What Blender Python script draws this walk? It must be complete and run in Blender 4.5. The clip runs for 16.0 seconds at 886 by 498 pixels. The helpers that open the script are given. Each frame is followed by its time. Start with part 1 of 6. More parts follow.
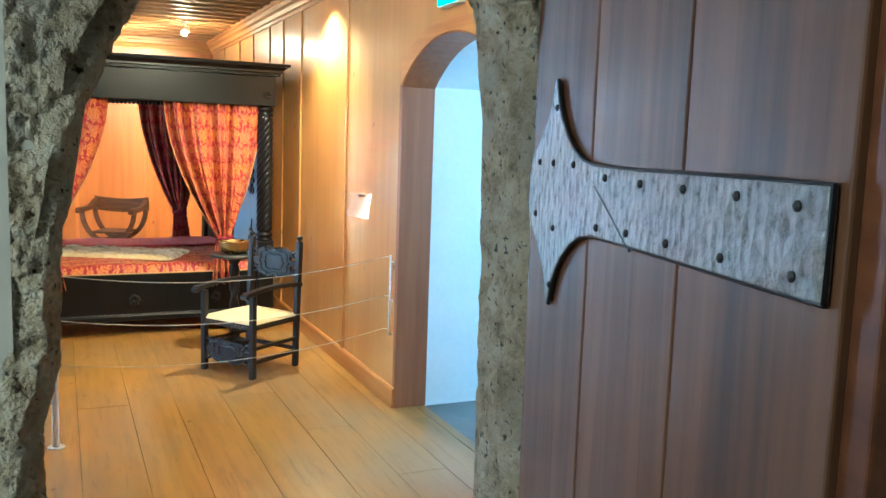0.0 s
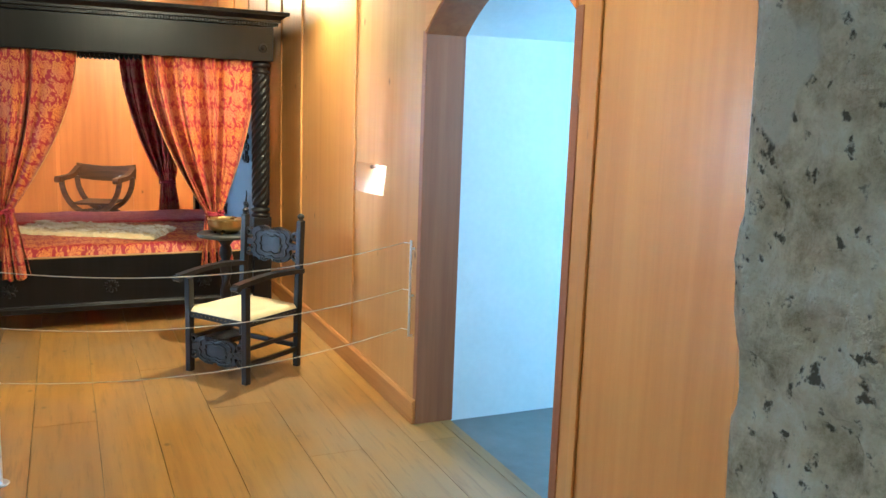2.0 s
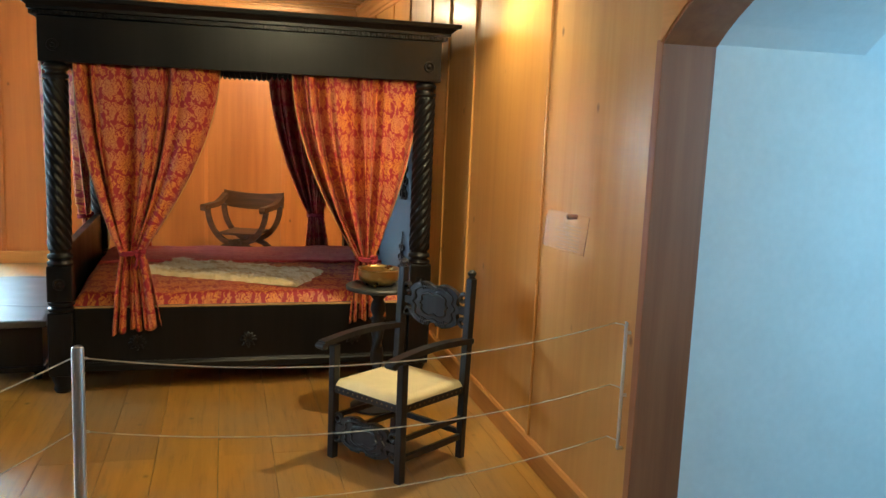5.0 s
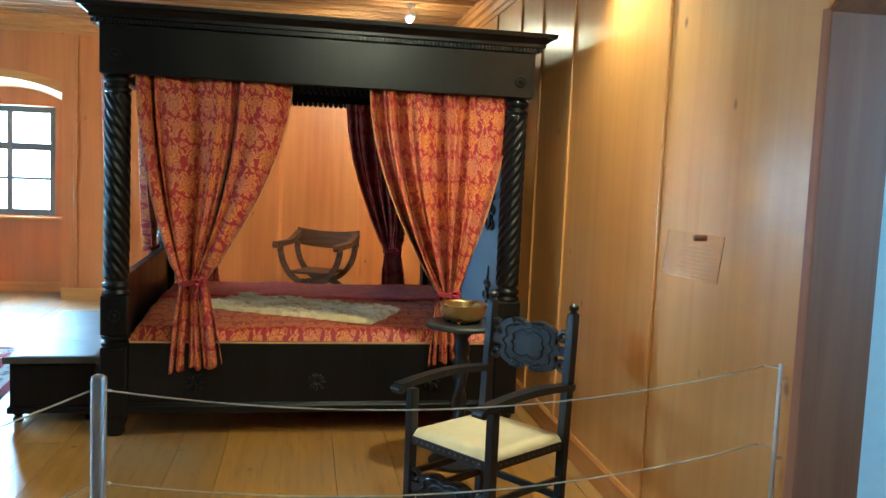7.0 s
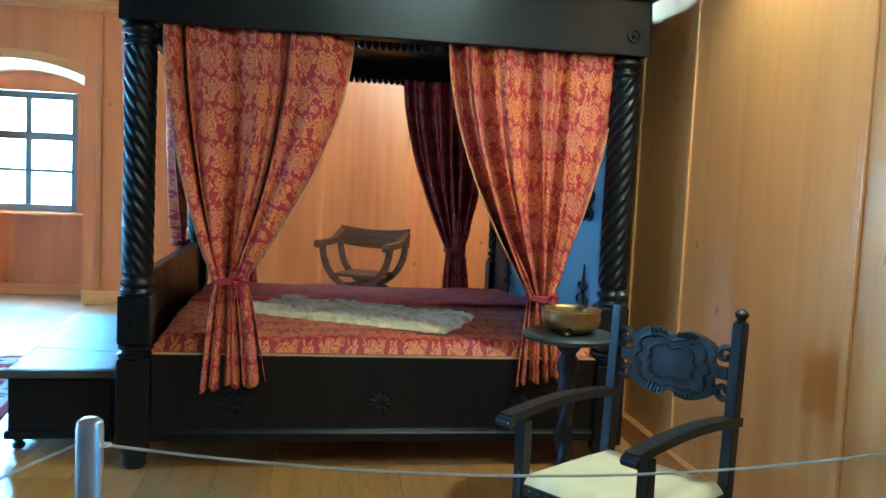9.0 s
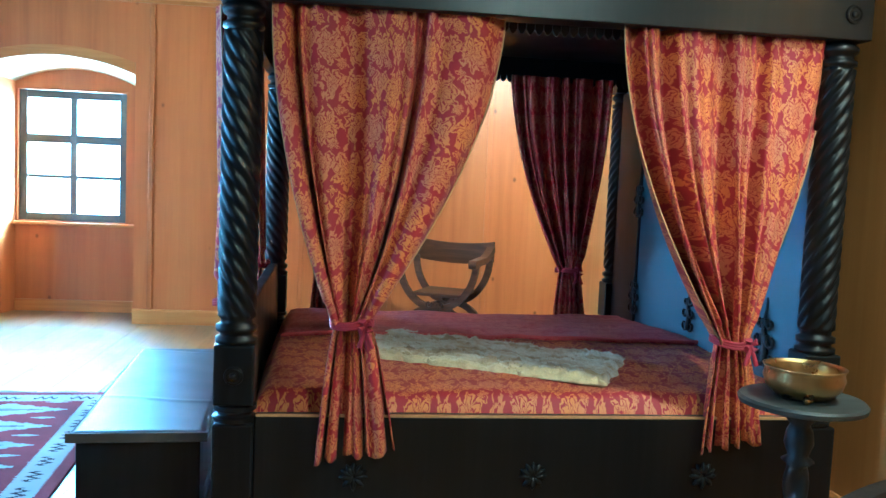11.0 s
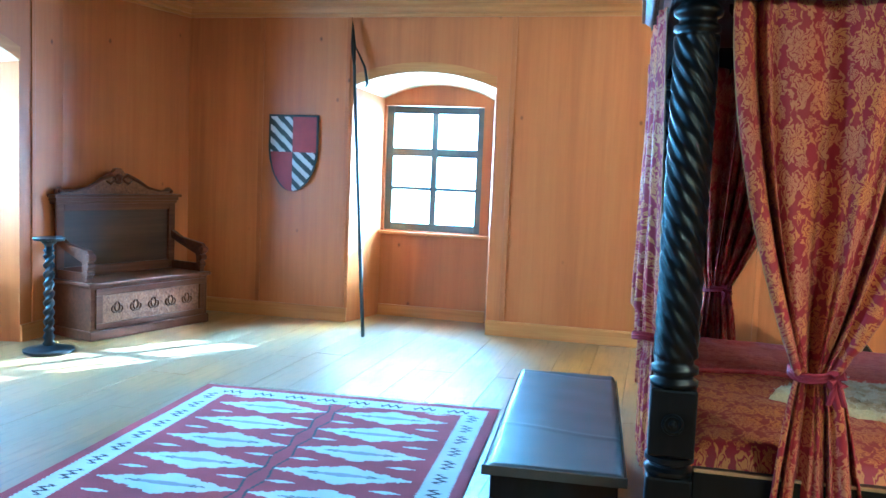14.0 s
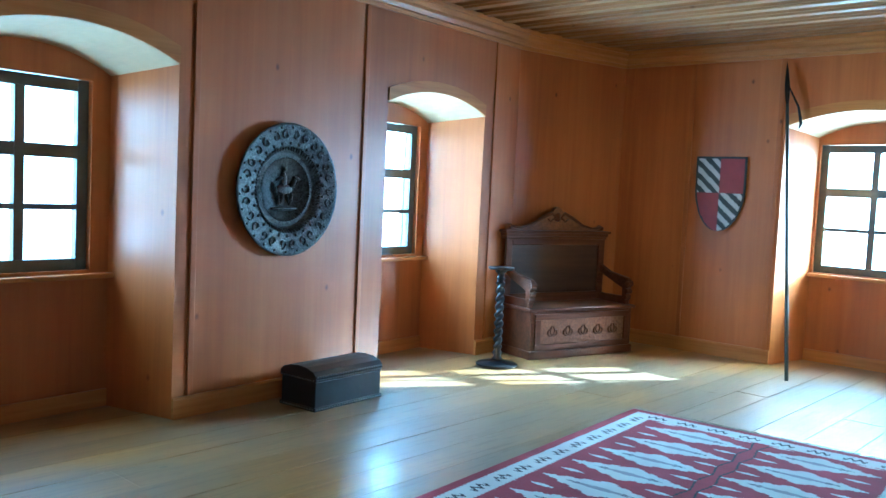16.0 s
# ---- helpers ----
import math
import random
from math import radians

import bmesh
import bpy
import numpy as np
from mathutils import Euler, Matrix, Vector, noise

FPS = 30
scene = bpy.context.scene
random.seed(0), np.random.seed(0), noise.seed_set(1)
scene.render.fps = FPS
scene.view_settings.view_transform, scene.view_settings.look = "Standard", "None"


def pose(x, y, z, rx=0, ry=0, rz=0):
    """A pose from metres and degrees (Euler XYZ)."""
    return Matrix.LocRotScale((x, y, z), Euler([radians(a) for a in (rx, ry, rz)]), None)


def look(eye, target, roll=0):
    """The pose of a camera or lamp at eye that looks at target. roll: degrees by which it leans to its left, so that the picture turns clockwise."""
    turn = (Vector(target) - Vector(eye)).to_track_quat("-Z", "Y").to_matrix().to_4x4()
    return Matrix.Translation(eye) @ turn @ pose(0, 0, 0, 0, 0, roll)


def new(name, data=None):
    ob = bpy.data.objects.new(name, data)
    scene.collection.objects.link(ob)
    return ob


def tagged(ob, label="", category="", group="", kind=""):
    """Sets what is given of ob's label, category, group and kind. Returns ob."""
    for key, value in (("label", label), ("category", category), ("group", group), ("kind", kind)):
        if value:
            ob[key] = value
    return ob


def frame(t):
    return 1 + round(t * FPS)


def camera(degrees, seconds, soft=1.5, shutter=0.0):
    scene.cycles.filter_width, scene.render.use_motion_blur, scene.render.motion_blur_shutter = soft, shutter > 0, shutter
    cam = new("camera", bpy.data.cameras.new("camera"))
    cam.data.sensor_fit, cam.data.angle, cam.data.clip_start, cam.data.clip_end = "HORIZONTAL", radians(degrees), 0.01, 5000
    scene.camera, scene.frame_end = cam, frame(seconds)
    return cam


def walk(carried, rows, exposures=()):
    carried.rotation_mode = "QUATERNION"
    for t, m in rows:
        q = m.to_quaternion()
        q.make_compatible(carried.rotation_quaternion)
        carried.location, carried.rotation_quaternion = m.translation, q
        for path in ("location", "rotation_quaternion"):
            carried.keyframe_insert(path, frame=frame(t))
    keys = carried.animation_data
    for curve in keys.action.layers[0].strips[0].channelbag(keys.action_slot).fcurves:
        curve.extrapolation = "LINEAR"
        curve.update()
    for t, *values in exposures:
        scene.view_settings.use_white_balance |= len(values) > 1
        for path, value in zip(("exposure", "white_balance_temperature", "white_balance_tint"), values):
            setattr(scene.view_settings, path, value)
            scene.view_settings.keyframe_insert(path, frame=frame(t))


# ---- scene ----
cam = camera(55.0, 16.0)
PATH = [
    (0, (0.906, 0.224, 1.69), (1.723, 2.033, 1.441), 1.9),
    (0.5, (0.915, 0.412, 1.673), (1.729, 2.221, 1.416), 1.9),
    (1, (0.97, 0.682, 1.675), (1.783, 2.486, 1.388), 2.2),
    (1.5, (1.101, 0.948, 1.663), (1.914, 2.747, 1.344), 2.1),
    (2, (1.164, 1.158, 1.672), (1.971, 2.958, 1.339), 2.0),
    (2.5, (1.19, 1.371, 1.646), (1.961, 3.187, 1.317), 2.1),
    (3, (1.242, 1.536, 1.658), (1.956, 3.374, 1.326), 2.2),
    (3.5, (1.21, 1.696, 1.659), (1.843, 3.563, 1.321), 2.4),
    (4, (1.211, 1.922, 1.665), (1.771, 3.813, 1.332), 2.4),
    (4.5, (1.227, 2.122, 1.701), (1.751, 4.024, 1.373), 2.2),
    (5, (1.296, 2.29, 1.708), (1.794, 4.204, 1.411), 2.4),
    (7.5, (1.349, 3.075, 1.425), (1.658, 5.044, 1.253), 2.4),
    (8, (1.271, 3.338, 1.348), (1.585, 5.306, 1.177), 2.2),
    (8.2, (1.286, 3.433, 1.338), (1.587, 5.403, 1.175), 2.3),
    (10.3, (0.879, 4.406, 1.36), (1.128, 6.384, 1.2), 2.7),
    (10.5, (0.843, 4.511, 1.367), (1.087, 6.489, 1.207), 2.6),
    (11, (0.754, 4.623, 1.379), (0.966, 6.605, 1.215), 2.5),
    (11.5, (0.573, 4.677, 1.392), (0.766, 6.661, 1.23), 2.5),
    (12, (0.474, 4.776, 1.386), (0.652, 6.761, 1.225), 2.5),
    (12.5, (0.419, 4.882, 1.393), (0.536, 6.872, 1.231), 2.5),
    (13, (0.375, 4.936, 1.4), (0.337, 6.929, 1.231), 2.4),
    (13.5, (0.323, 4.94, 1.41), (0.089, 6.919, 1.235), 2.4),
    (14, (0.28, 4.919, 1.407), (-0.205, 6.851, 1.229), 2.4),
    (14.5, (0.254, 4.833, 1.415), (-0.48, 6.685, 1.236), 2.4),
    (15, (0.28, 4.667, 1.44), (-0.672, 6.416, 1.261), 2.7),
    (15.5, (0.317, 4.544, 1.43), (-0.831, 6.174, 1.27), 2.7),
    (16, (0.367, 4.486, 1.449), (-0.952, 5.983, 1.31), 2.7),
]
EXPOSURES = [(0.0, 4.75, 4700, -8), (1.5, 4.7, 4700, -7), (3.0, 4.1, 4800, -7), (4.0, 3.75, 5100, -7), (5.0, 3.6, 5500, -7), (7.5, 3.7, 4100, -17), (8.2, 3.7, 3750, -18), (10.5, 4.0, 3500, -18), (13.0, 4.0, 3450, -17), (14.0, 3.95, 3450, -17), (14.7, 3.65, 3550, -18), (16.0, 3.25, 3950, -17)]
walk(cam, [(t, look(eye, target, roll)) for t, eye, target, roll in PATH], EXPOSURES)

# ---- world, sun, lamps ----
SUN_TO = Vector((0.525, 0.85, 0.405)).normalized()      # towards the sun
world = bpy.data.worlds.new("world")
scene.world = world
world.use_nodes = True
wn = world.node_tree.nodes
sky = wn.new("ShaderNodeTexSky")
sky.sky_type, sky.sun_disc = "NISHITA", False
sky.sun_elevation = math.asin(SUN_TO.z)
sky.sun_rotation = math.atan2(SUN_TO.x, SUN_TO.y)
wn["Background"].inputs[1].default_value = 0.15
world.node_tree.links.new(sky.outputs[0], wn["Background"].inputs[0])


def lamp(name, kind, m, power, color, **more):
    data = bpy.data.lights.new(name, kind)
    data.energy, data.color = power, color
    for key, value in more.items():
        if key == "size":
            data.shape, data.size, data.size_y = "RECTANGLE", value[0], value[1]
        if key == "angle":
            data.angle = value
        if key == "spot":
            data.spot_size, data.spot_blend = radians(value), 0.7
        if key == "radius":
            data.shadow_soft_size = value
    ob = new(name, data)
    ob.matrix_world = m
    return ob


lamp("sun", "SUN", look(SUN_TO * 30, (0, 0, 0)), 5.0, (1.0, 0.95, 0.87), angle=radians(0.6))
DAY = (0.68, 0.84, 1.0)
lamp("daylight_far_window", "AREA", look((-1.82, 12.98, 1.45), (-1.82, 10.0, 1.25)), 20, DAY, size=(0.95, 1.15))
lamp("daylight_left_window", "AREA", look((-5.0, 9.65, 1.45), (-2.0, 10.2, 1.3)), 17, DAY, size=(0.8, 1.1))
lamp("daylight_near_window", "AREA", look((-4.85, 6.55, 1.45), (-2.0, 6.6, 1.4)), 8, DAY, size=(0.8, 1.1))
lamp("daylight_side_door", "AREA", look((4.6, 3.6, 1.7), (3.3, 5.1, 1.0)), 2.2, (0.44, 0.74, 1.0), size=(0.6, 1.4))
# fill lamp added inside the closed lobby, to rake the stone and door
lamp("daylight_entrance", "AREA", look((-1.05, 0.35, 2.1), (1.5, 1.3, 1.4)), 1.6, (1.0, 0.88, 0.70), size=(0.9, 0.7))
WARM = (1.0, 0.72, 0.39)
# the last spot is unseen, added to brighten the wall by the side door
SPOTS = [(2.2, 10.2, (0.9, 12.2, 1.15)), (2.66, 6.7, (2.3, 6.4, 0.6)), (1.95, 5.0, (1.7, 7.6, 1.2)), (1.4, 3.4, (2.75, 4.2, 0.9))]
for (sx, sy, aim), power, cone in zip(SPOTS, (33, 15, 10, 4.8), (112, 130, 100, 130)):
    lamp("spot_lamp", "SPOT", look((sx, sy, 2.74), aim), power, WARM, spot=cone, radius=0.03)
lamp("spot_glow", "POINT", Matrix.Translation((2.2, 10.2, 2.72)), 1.5, WARM, radius=0.05)

# ---- materials ----


def material(name, rough=0.5, metal=0.0):
    m = bpy.data.materials.new(name)
    m.use_nodes = True
    b = m.node_tree.nodes["Principled BSDF"]
    b.inputs["Roughness"].default_value, b.inputs["Metallic"].default_value = rough, metal
    return m, m.node_tree.nodes, m.node_tree.links, b


def node(nodes, links, kind, ins=None, **props):
    n = nodes.new("ShaderNode" + kind)
    for k, v in props.items():
        if k == "op":
            n.operation = v
        elif k == "blend":
            n.blend_type = v
        elif k == "data":
            n.data_type = v
        elif k == "feature":
            n.feature = v
    for k, v in (ins or {}).items():
        if hasattr(v, "is_linked"):
            links.new(v, n.inputs[k])
        else:
            n.inputs[k].default_value = v
    return n


def coords(nodes, links, scale, space="Object", turn=(0, 0, 0)):
    tc = nodes.new("ShaderNodeTexCoord")
    mp = nodes.new("ShaderNodeMapping")
    mp.inputs["Scale"].default_value = scale
    mp.inputs["Rotation"].default_value = turn
    links.new(tc.outputs[space], mp.inputs["Vector"])
    return mp.outputs[0]


def ramp(nodes, links, fac, stops):
    r = nodes.new("ShaderNodeValToRGB")
    el = r.color_ramp.elements
    while len(el) < len(stops):
        el.new(0.5)
    for e, (p, c) in zip(el, stops):
        e.position, e.color = p, (*c, 1)
    links.new(fac, r.inputs[0])
    return r.outputs[0]


def mix(nodes, links, fac, a, b, blend="MIX"):
    n = nodes.new("ShaderNodeMix")
    n.data_type, n.blend_type = "RGBA", blend
    for key, v in ((0, fac), (6, a), (7, b)):
        if hasattr(v, "is_linked"):
            links.new(v, n.inputs[key])
        else:
            n.inputs[key].default_value = v if key == 0 else (*v, 1)
    return n.outputs[2]


def bump(nodes, links, b, height, strength, distance=0.004):
    n = node(nodes, links, "Bump", {"Height": height, "Strength": strength, "Distance": distance})
    links.new(n.outputs[0], b.inputs["Normal"])


def wood(name, dark, mid, light, along="z", rough=0.42, grain=1.0, knots=0.0, spread=0.25, relief=0.25, coat=0.0, shine=0.5, streak=0.55, stain=0.0, coat_rough=0.2):
    """Sawn wood: long grain along one axis, broad tone bands, knots, a tone of its own for each board."""
    m, ns, ls, b = material(name, rough)
    long, wide = 1.1 * grain, 26.0 * grain
    sc = {"x": (long, wide, wide), "y": (wide, long, wide), "z": (wide, wide, long)}[along]
    info = ns.new("ShaderNodeObjectInfo")
    tc = ns.new("ShaderNodeTexCoord")
    shift = node(ns, ls, "VectorMath", {0: tc.outputs["Object"], 1: (0, 0, 0)}, op="ADD")
    off = node(ns, ls, "VectorMath", {0: (13.0, 7.0, 5.0)}, op="SCALE")
    ls.new(info.outputs["Random"], off.inputs["Scale"])
    ls.new(off.outputs[0], shift.inputs[1])
    mp = node(ns, ls, "Mapping", {"Vector": shift.outputs[0], "Scale": sc})
    fine = node(ns, ls, "TexNoise", {"Vector": mp.outputs[0], "Scale": 1.0, "Detail": 6.0, "Roughness": 0.62, "Distortion": 0.35})
    mp2 = node(ns, ls, "Mapping", {"Vector": shift.outputs[0], "Scale": tuple(0.17 * s if s > long else 0.35 * s for s in sc)})
    broad = node(ns, ls, "TexNoise", {"Vector": mp2.outputs[0], "Scale": 1.0, "Detail": 3.0})
    both = node(ns, ls, "Math", {0: fine.outputs[0], 1: streak}, op="MULTIPLY")
    both2 = node(ns, ls, "Math", {0: broad.outputs[0], 1: 1.0 - streak, 2: both.outputs[0]}, op="MULTIPLY_ADD")
    col = ramp(ns, ls, both2.outputs[0], [(0.3, dark), (0.5, mid), (0.7, light)])
    tone = node(ns, ls, "MapRange", {"Value": info.outputs["Random"], "To Min": 1 - spread, "To Max": 1 + spread * 0.6})
    grey = node(ns, ls, "CombineXYZ", {0: tone.outputs[0], 1: tone.outputs[0], 2: tone.outputs[0]})
    col = mix(ns, ls, 1.0, col, grey.outputs[0], "MULTIPLY")
    if stain:
        ms = node(ns, ls, "Mapping", {"Vector": shift.outputs[0], "Scale": tuple(0.5 if s == long else 11.0 for s in sc)})
        run = node(ns, ls, "TexNoise", {"Vector": ms.outputs[0], "Scale": 1.0, "Detail": 5.0, "Roughness": 0.7})
        dirt = node(ns, ls, "MapRange", {"Value": run.outputs[0], "From Min": 0.46, "From Max": 0.64, "To Min": 0.0, "To Max": stain})
        col = mix(ns, ls, dirt.outputs[0], col, tuple(c * 0.3 for c in dark))
    if knots:
        ks = tuple(4.2 if s > long else 3.0 for s in sc)
        mk = node(ns, ls, "Mapping", {"Vector": shift.outputs[0], "Scale": ks})
        vor = node(ns, ls, "TexVoronoi", {"Vector": mk.outputs[0], "Scale": 1.0, "Randomness": 1.0})
        near = node(ns, ls, "MapRange", {"Value": vor.outputs["Distance"], "From Min": 0.03, "From Max": 0.085, "To Min": knots, "To Max": 0.0})
        col = mix(ns, ls, near.outputs[0], col, tuple(c * 0.35 for c in dark))
    ls.new(col, b.inputs["Base Color"])
    worn = node(ns, ls, "MapRange", {"Value": broad.outputs[0], "To Min": rough - 0.08, "To Max": rough + 0.14})
    ls.new(worn.outputs[0], b.inputs["Roughness"])
    b.inputs["Coat Weight"].default_value = coat
    b.inputs["Coat Roughness"].default_value = coat_rough
    b.inputs["Specular IOR Level"].default_value = shine
    bump(ns, ls, b, fine.outputs[0], relief, 0.002)
    return m


def plain(name, base, rough=0.5, metal=0.0, vary=0.25, scale=14.0, relief=0.1, distance=0.003):
    m, ns, ls, b = material(name, rough, metal)
    v = coords(ns, ls, (1, 1, 1))
    n1 = node(ns, ls, "TexNoise", {"Vector": v, "Scale": scale, "Detail": 6.0, "Roughness": 0.6})
    n2 = node(ns, ls, "TexNoise", {"Vector": v, "Scale": scale * 0.13, "Detail": 3.0})
    s = node(ns, ls, "Math", {0: n1.outputs[0], 1: n2.outputs[0]}, op="ADD")
    half = node(ns, ls, "Math", {0: s.outputs[0], 1: 0.5}, op="MULTIPLY")
    col = ramp(ns, ls, half.outputs[0], [(0.3, tuple(c * (1 - vary) for c in base)), (0.5, base), (0.7, tuple(min(1, c * (1 + vary)) for c in base))])
    ls.new(col, b.inputs["Base Color"])
    rr = node(ns, ls, "MapRange", {"Value": n1.outputs[0], "To Min": max(0.03, rough - 0.12), "To Max": min(1, rough + 0.12)})
    ls.new(rr.outputs[0], b.inputs["Roughness"])
    if relief:
        bump(ns, ls, b, n1.outputs[0], relief, distance)
    return m


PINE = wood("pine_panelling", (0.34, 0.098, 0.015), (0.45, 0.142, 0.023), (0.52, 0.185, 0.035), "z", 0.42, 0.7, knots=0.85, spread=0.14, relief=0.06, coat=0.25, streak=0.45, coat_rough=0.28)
# east wall's pine: the lamps' paler, yellower cast is mixed into its colour
LAMPLIT_PINE = wood("lamplit_pine_panelling", (0.43, 0.185, 0.036), (0.53, 0.25, 0.056), (0.60, 0.315, 0.085), "z", 0.4, 0.7, knots=0.85, spread=0.10, relief=0.06, coat=0.6, streak=0.45, coat_rough=0.24)
JAMB = wood("door_jamb_pine", (0.20, 0.065, 0.02), (0.28, 0.10, 0.034), (0.36, 0.14, 0.05), "z", 0.45, 0.8, spread=0.05)
TRIM = wood("pine_trim", (0.34, 0.12, 0.022), (0.50, 0.215, 0.045), (0.60, 0.29, 0.075), "x", 0.4, 1.0, spread=0.1, relief=0.12)
CEILING = wood("ceiling_pine", (0.22, 0.09, 0.022), (0.34, 0.165, 0.046), (0.44, 0.24, 0.085), "x", 0.5, 0.8, knots=0.5, spread=0.18)
BOARDS = wood("floor_boards", (0.27, 0.120, 0.016), (0.37, 0.178, 0.026), (0.44, 0.235, 0.044), "y", 0.33, 0.6, knots=0.8, spread=0.24, relief=0.16, coat=0.12, streak=0.62, coat_rough=0.16)


def wear_and_daylight(m):
    """Varnish trodden off in patches down to grey wood, most of all before the side door; by the windows the same grey
    paints in daylight on the boards; dark scuffs.
    """
    ns, ls = m.node_tree.nodes, m.node_tree.links
    b = ns["Principled BSDF"]
    old = b.inputs["Base Color"].links[0].from_socket
    v = coords(ns, ls, (1, 0.55, 1))
    big = node(ns, ls, "TexNoise", {"Vector": v, "Scale": 1.4, "Detail": 5.0, "Roughness": 0.6})
    pos = coords(ns, ls, (1, 1, 1))
    total = big.outputs[0]
    # door places are trodden; the two window places grey the colour for reflected daylight
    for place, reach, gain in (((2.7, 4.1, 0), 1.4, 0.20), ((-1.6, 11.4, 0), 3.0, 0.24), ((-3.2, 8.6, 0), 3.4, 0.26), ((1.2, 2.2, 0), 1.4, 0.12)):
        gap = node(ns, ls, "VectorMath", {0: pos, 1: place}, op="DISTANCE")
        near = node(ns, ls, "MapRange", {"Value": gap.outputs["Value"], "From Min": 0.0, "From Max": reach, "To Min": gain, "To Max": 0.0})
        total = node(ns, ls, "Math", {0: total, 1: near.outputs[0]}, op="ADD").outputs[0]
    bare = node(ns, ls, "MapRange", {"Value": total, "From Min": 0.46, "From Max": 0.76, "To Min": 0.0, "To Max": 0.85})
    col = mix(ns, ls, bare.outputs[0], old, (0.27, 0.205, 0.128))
    fine = node(ns, ls, "TexNoise", {"Vector": coords(ns, ls, (30, 2.2, 1)), "Scale": 1.0, "Detail": 6.0, "Roughness": 0.7})
    dark = node(ns, ls, "MapRange", {"Value": fine.outputs[0], "From Min": 0.52, "From Max": 0.7, "To Min": 0.0, "To Max": 0.5})
    col = mix(ns, ls, dark.outputs[0], col, (0.11, 0.065, 0.03))
    ls.new(col, b.inputs["Base Color"])
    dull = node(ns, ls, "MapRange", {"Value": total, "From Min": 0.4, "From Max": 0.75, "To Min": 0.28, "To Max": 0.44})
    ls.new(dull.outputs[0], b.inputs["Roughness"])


wear_and_daylight(BOARDS)
EBONY = wood("black_stained_oak", (0.0025, 0.0025, 0.003), (0.005, 0.005, 0.0055), (0.010, 0.009, 0.009), "z", 0.32, 1.2, spread=0.05, relief=0.2, shine=0.32)
OAK = wood("dark_oak", (0.045, 0.015, 0.006), (0.095, 0.032, 0.012), (0.15, 0.055, 0.021), "x", 0.45, 1.2, spread=0.1, shine=0.3)
DOORWOOD = wood("door_oak", (0.048, 0.019, 0.008), (0.105, 0.045, 0.019), (0.155, 0.072, 0.032), "z", 0.55, 0.75, spread=0.05, relief=0.45, stain=0.6, streak=0.72, shine=0.35)
PLASTER = plain("white_plaster", (0.72, 0.74, 0.74), 0.9, vary=0.06, scale=30, relief=0.25)
SLATE = plain("threshold_slate", (0.17, 0.18, 0.18), 0.55, vary=0.3, scale=9)

# ---- mesh helpers ----


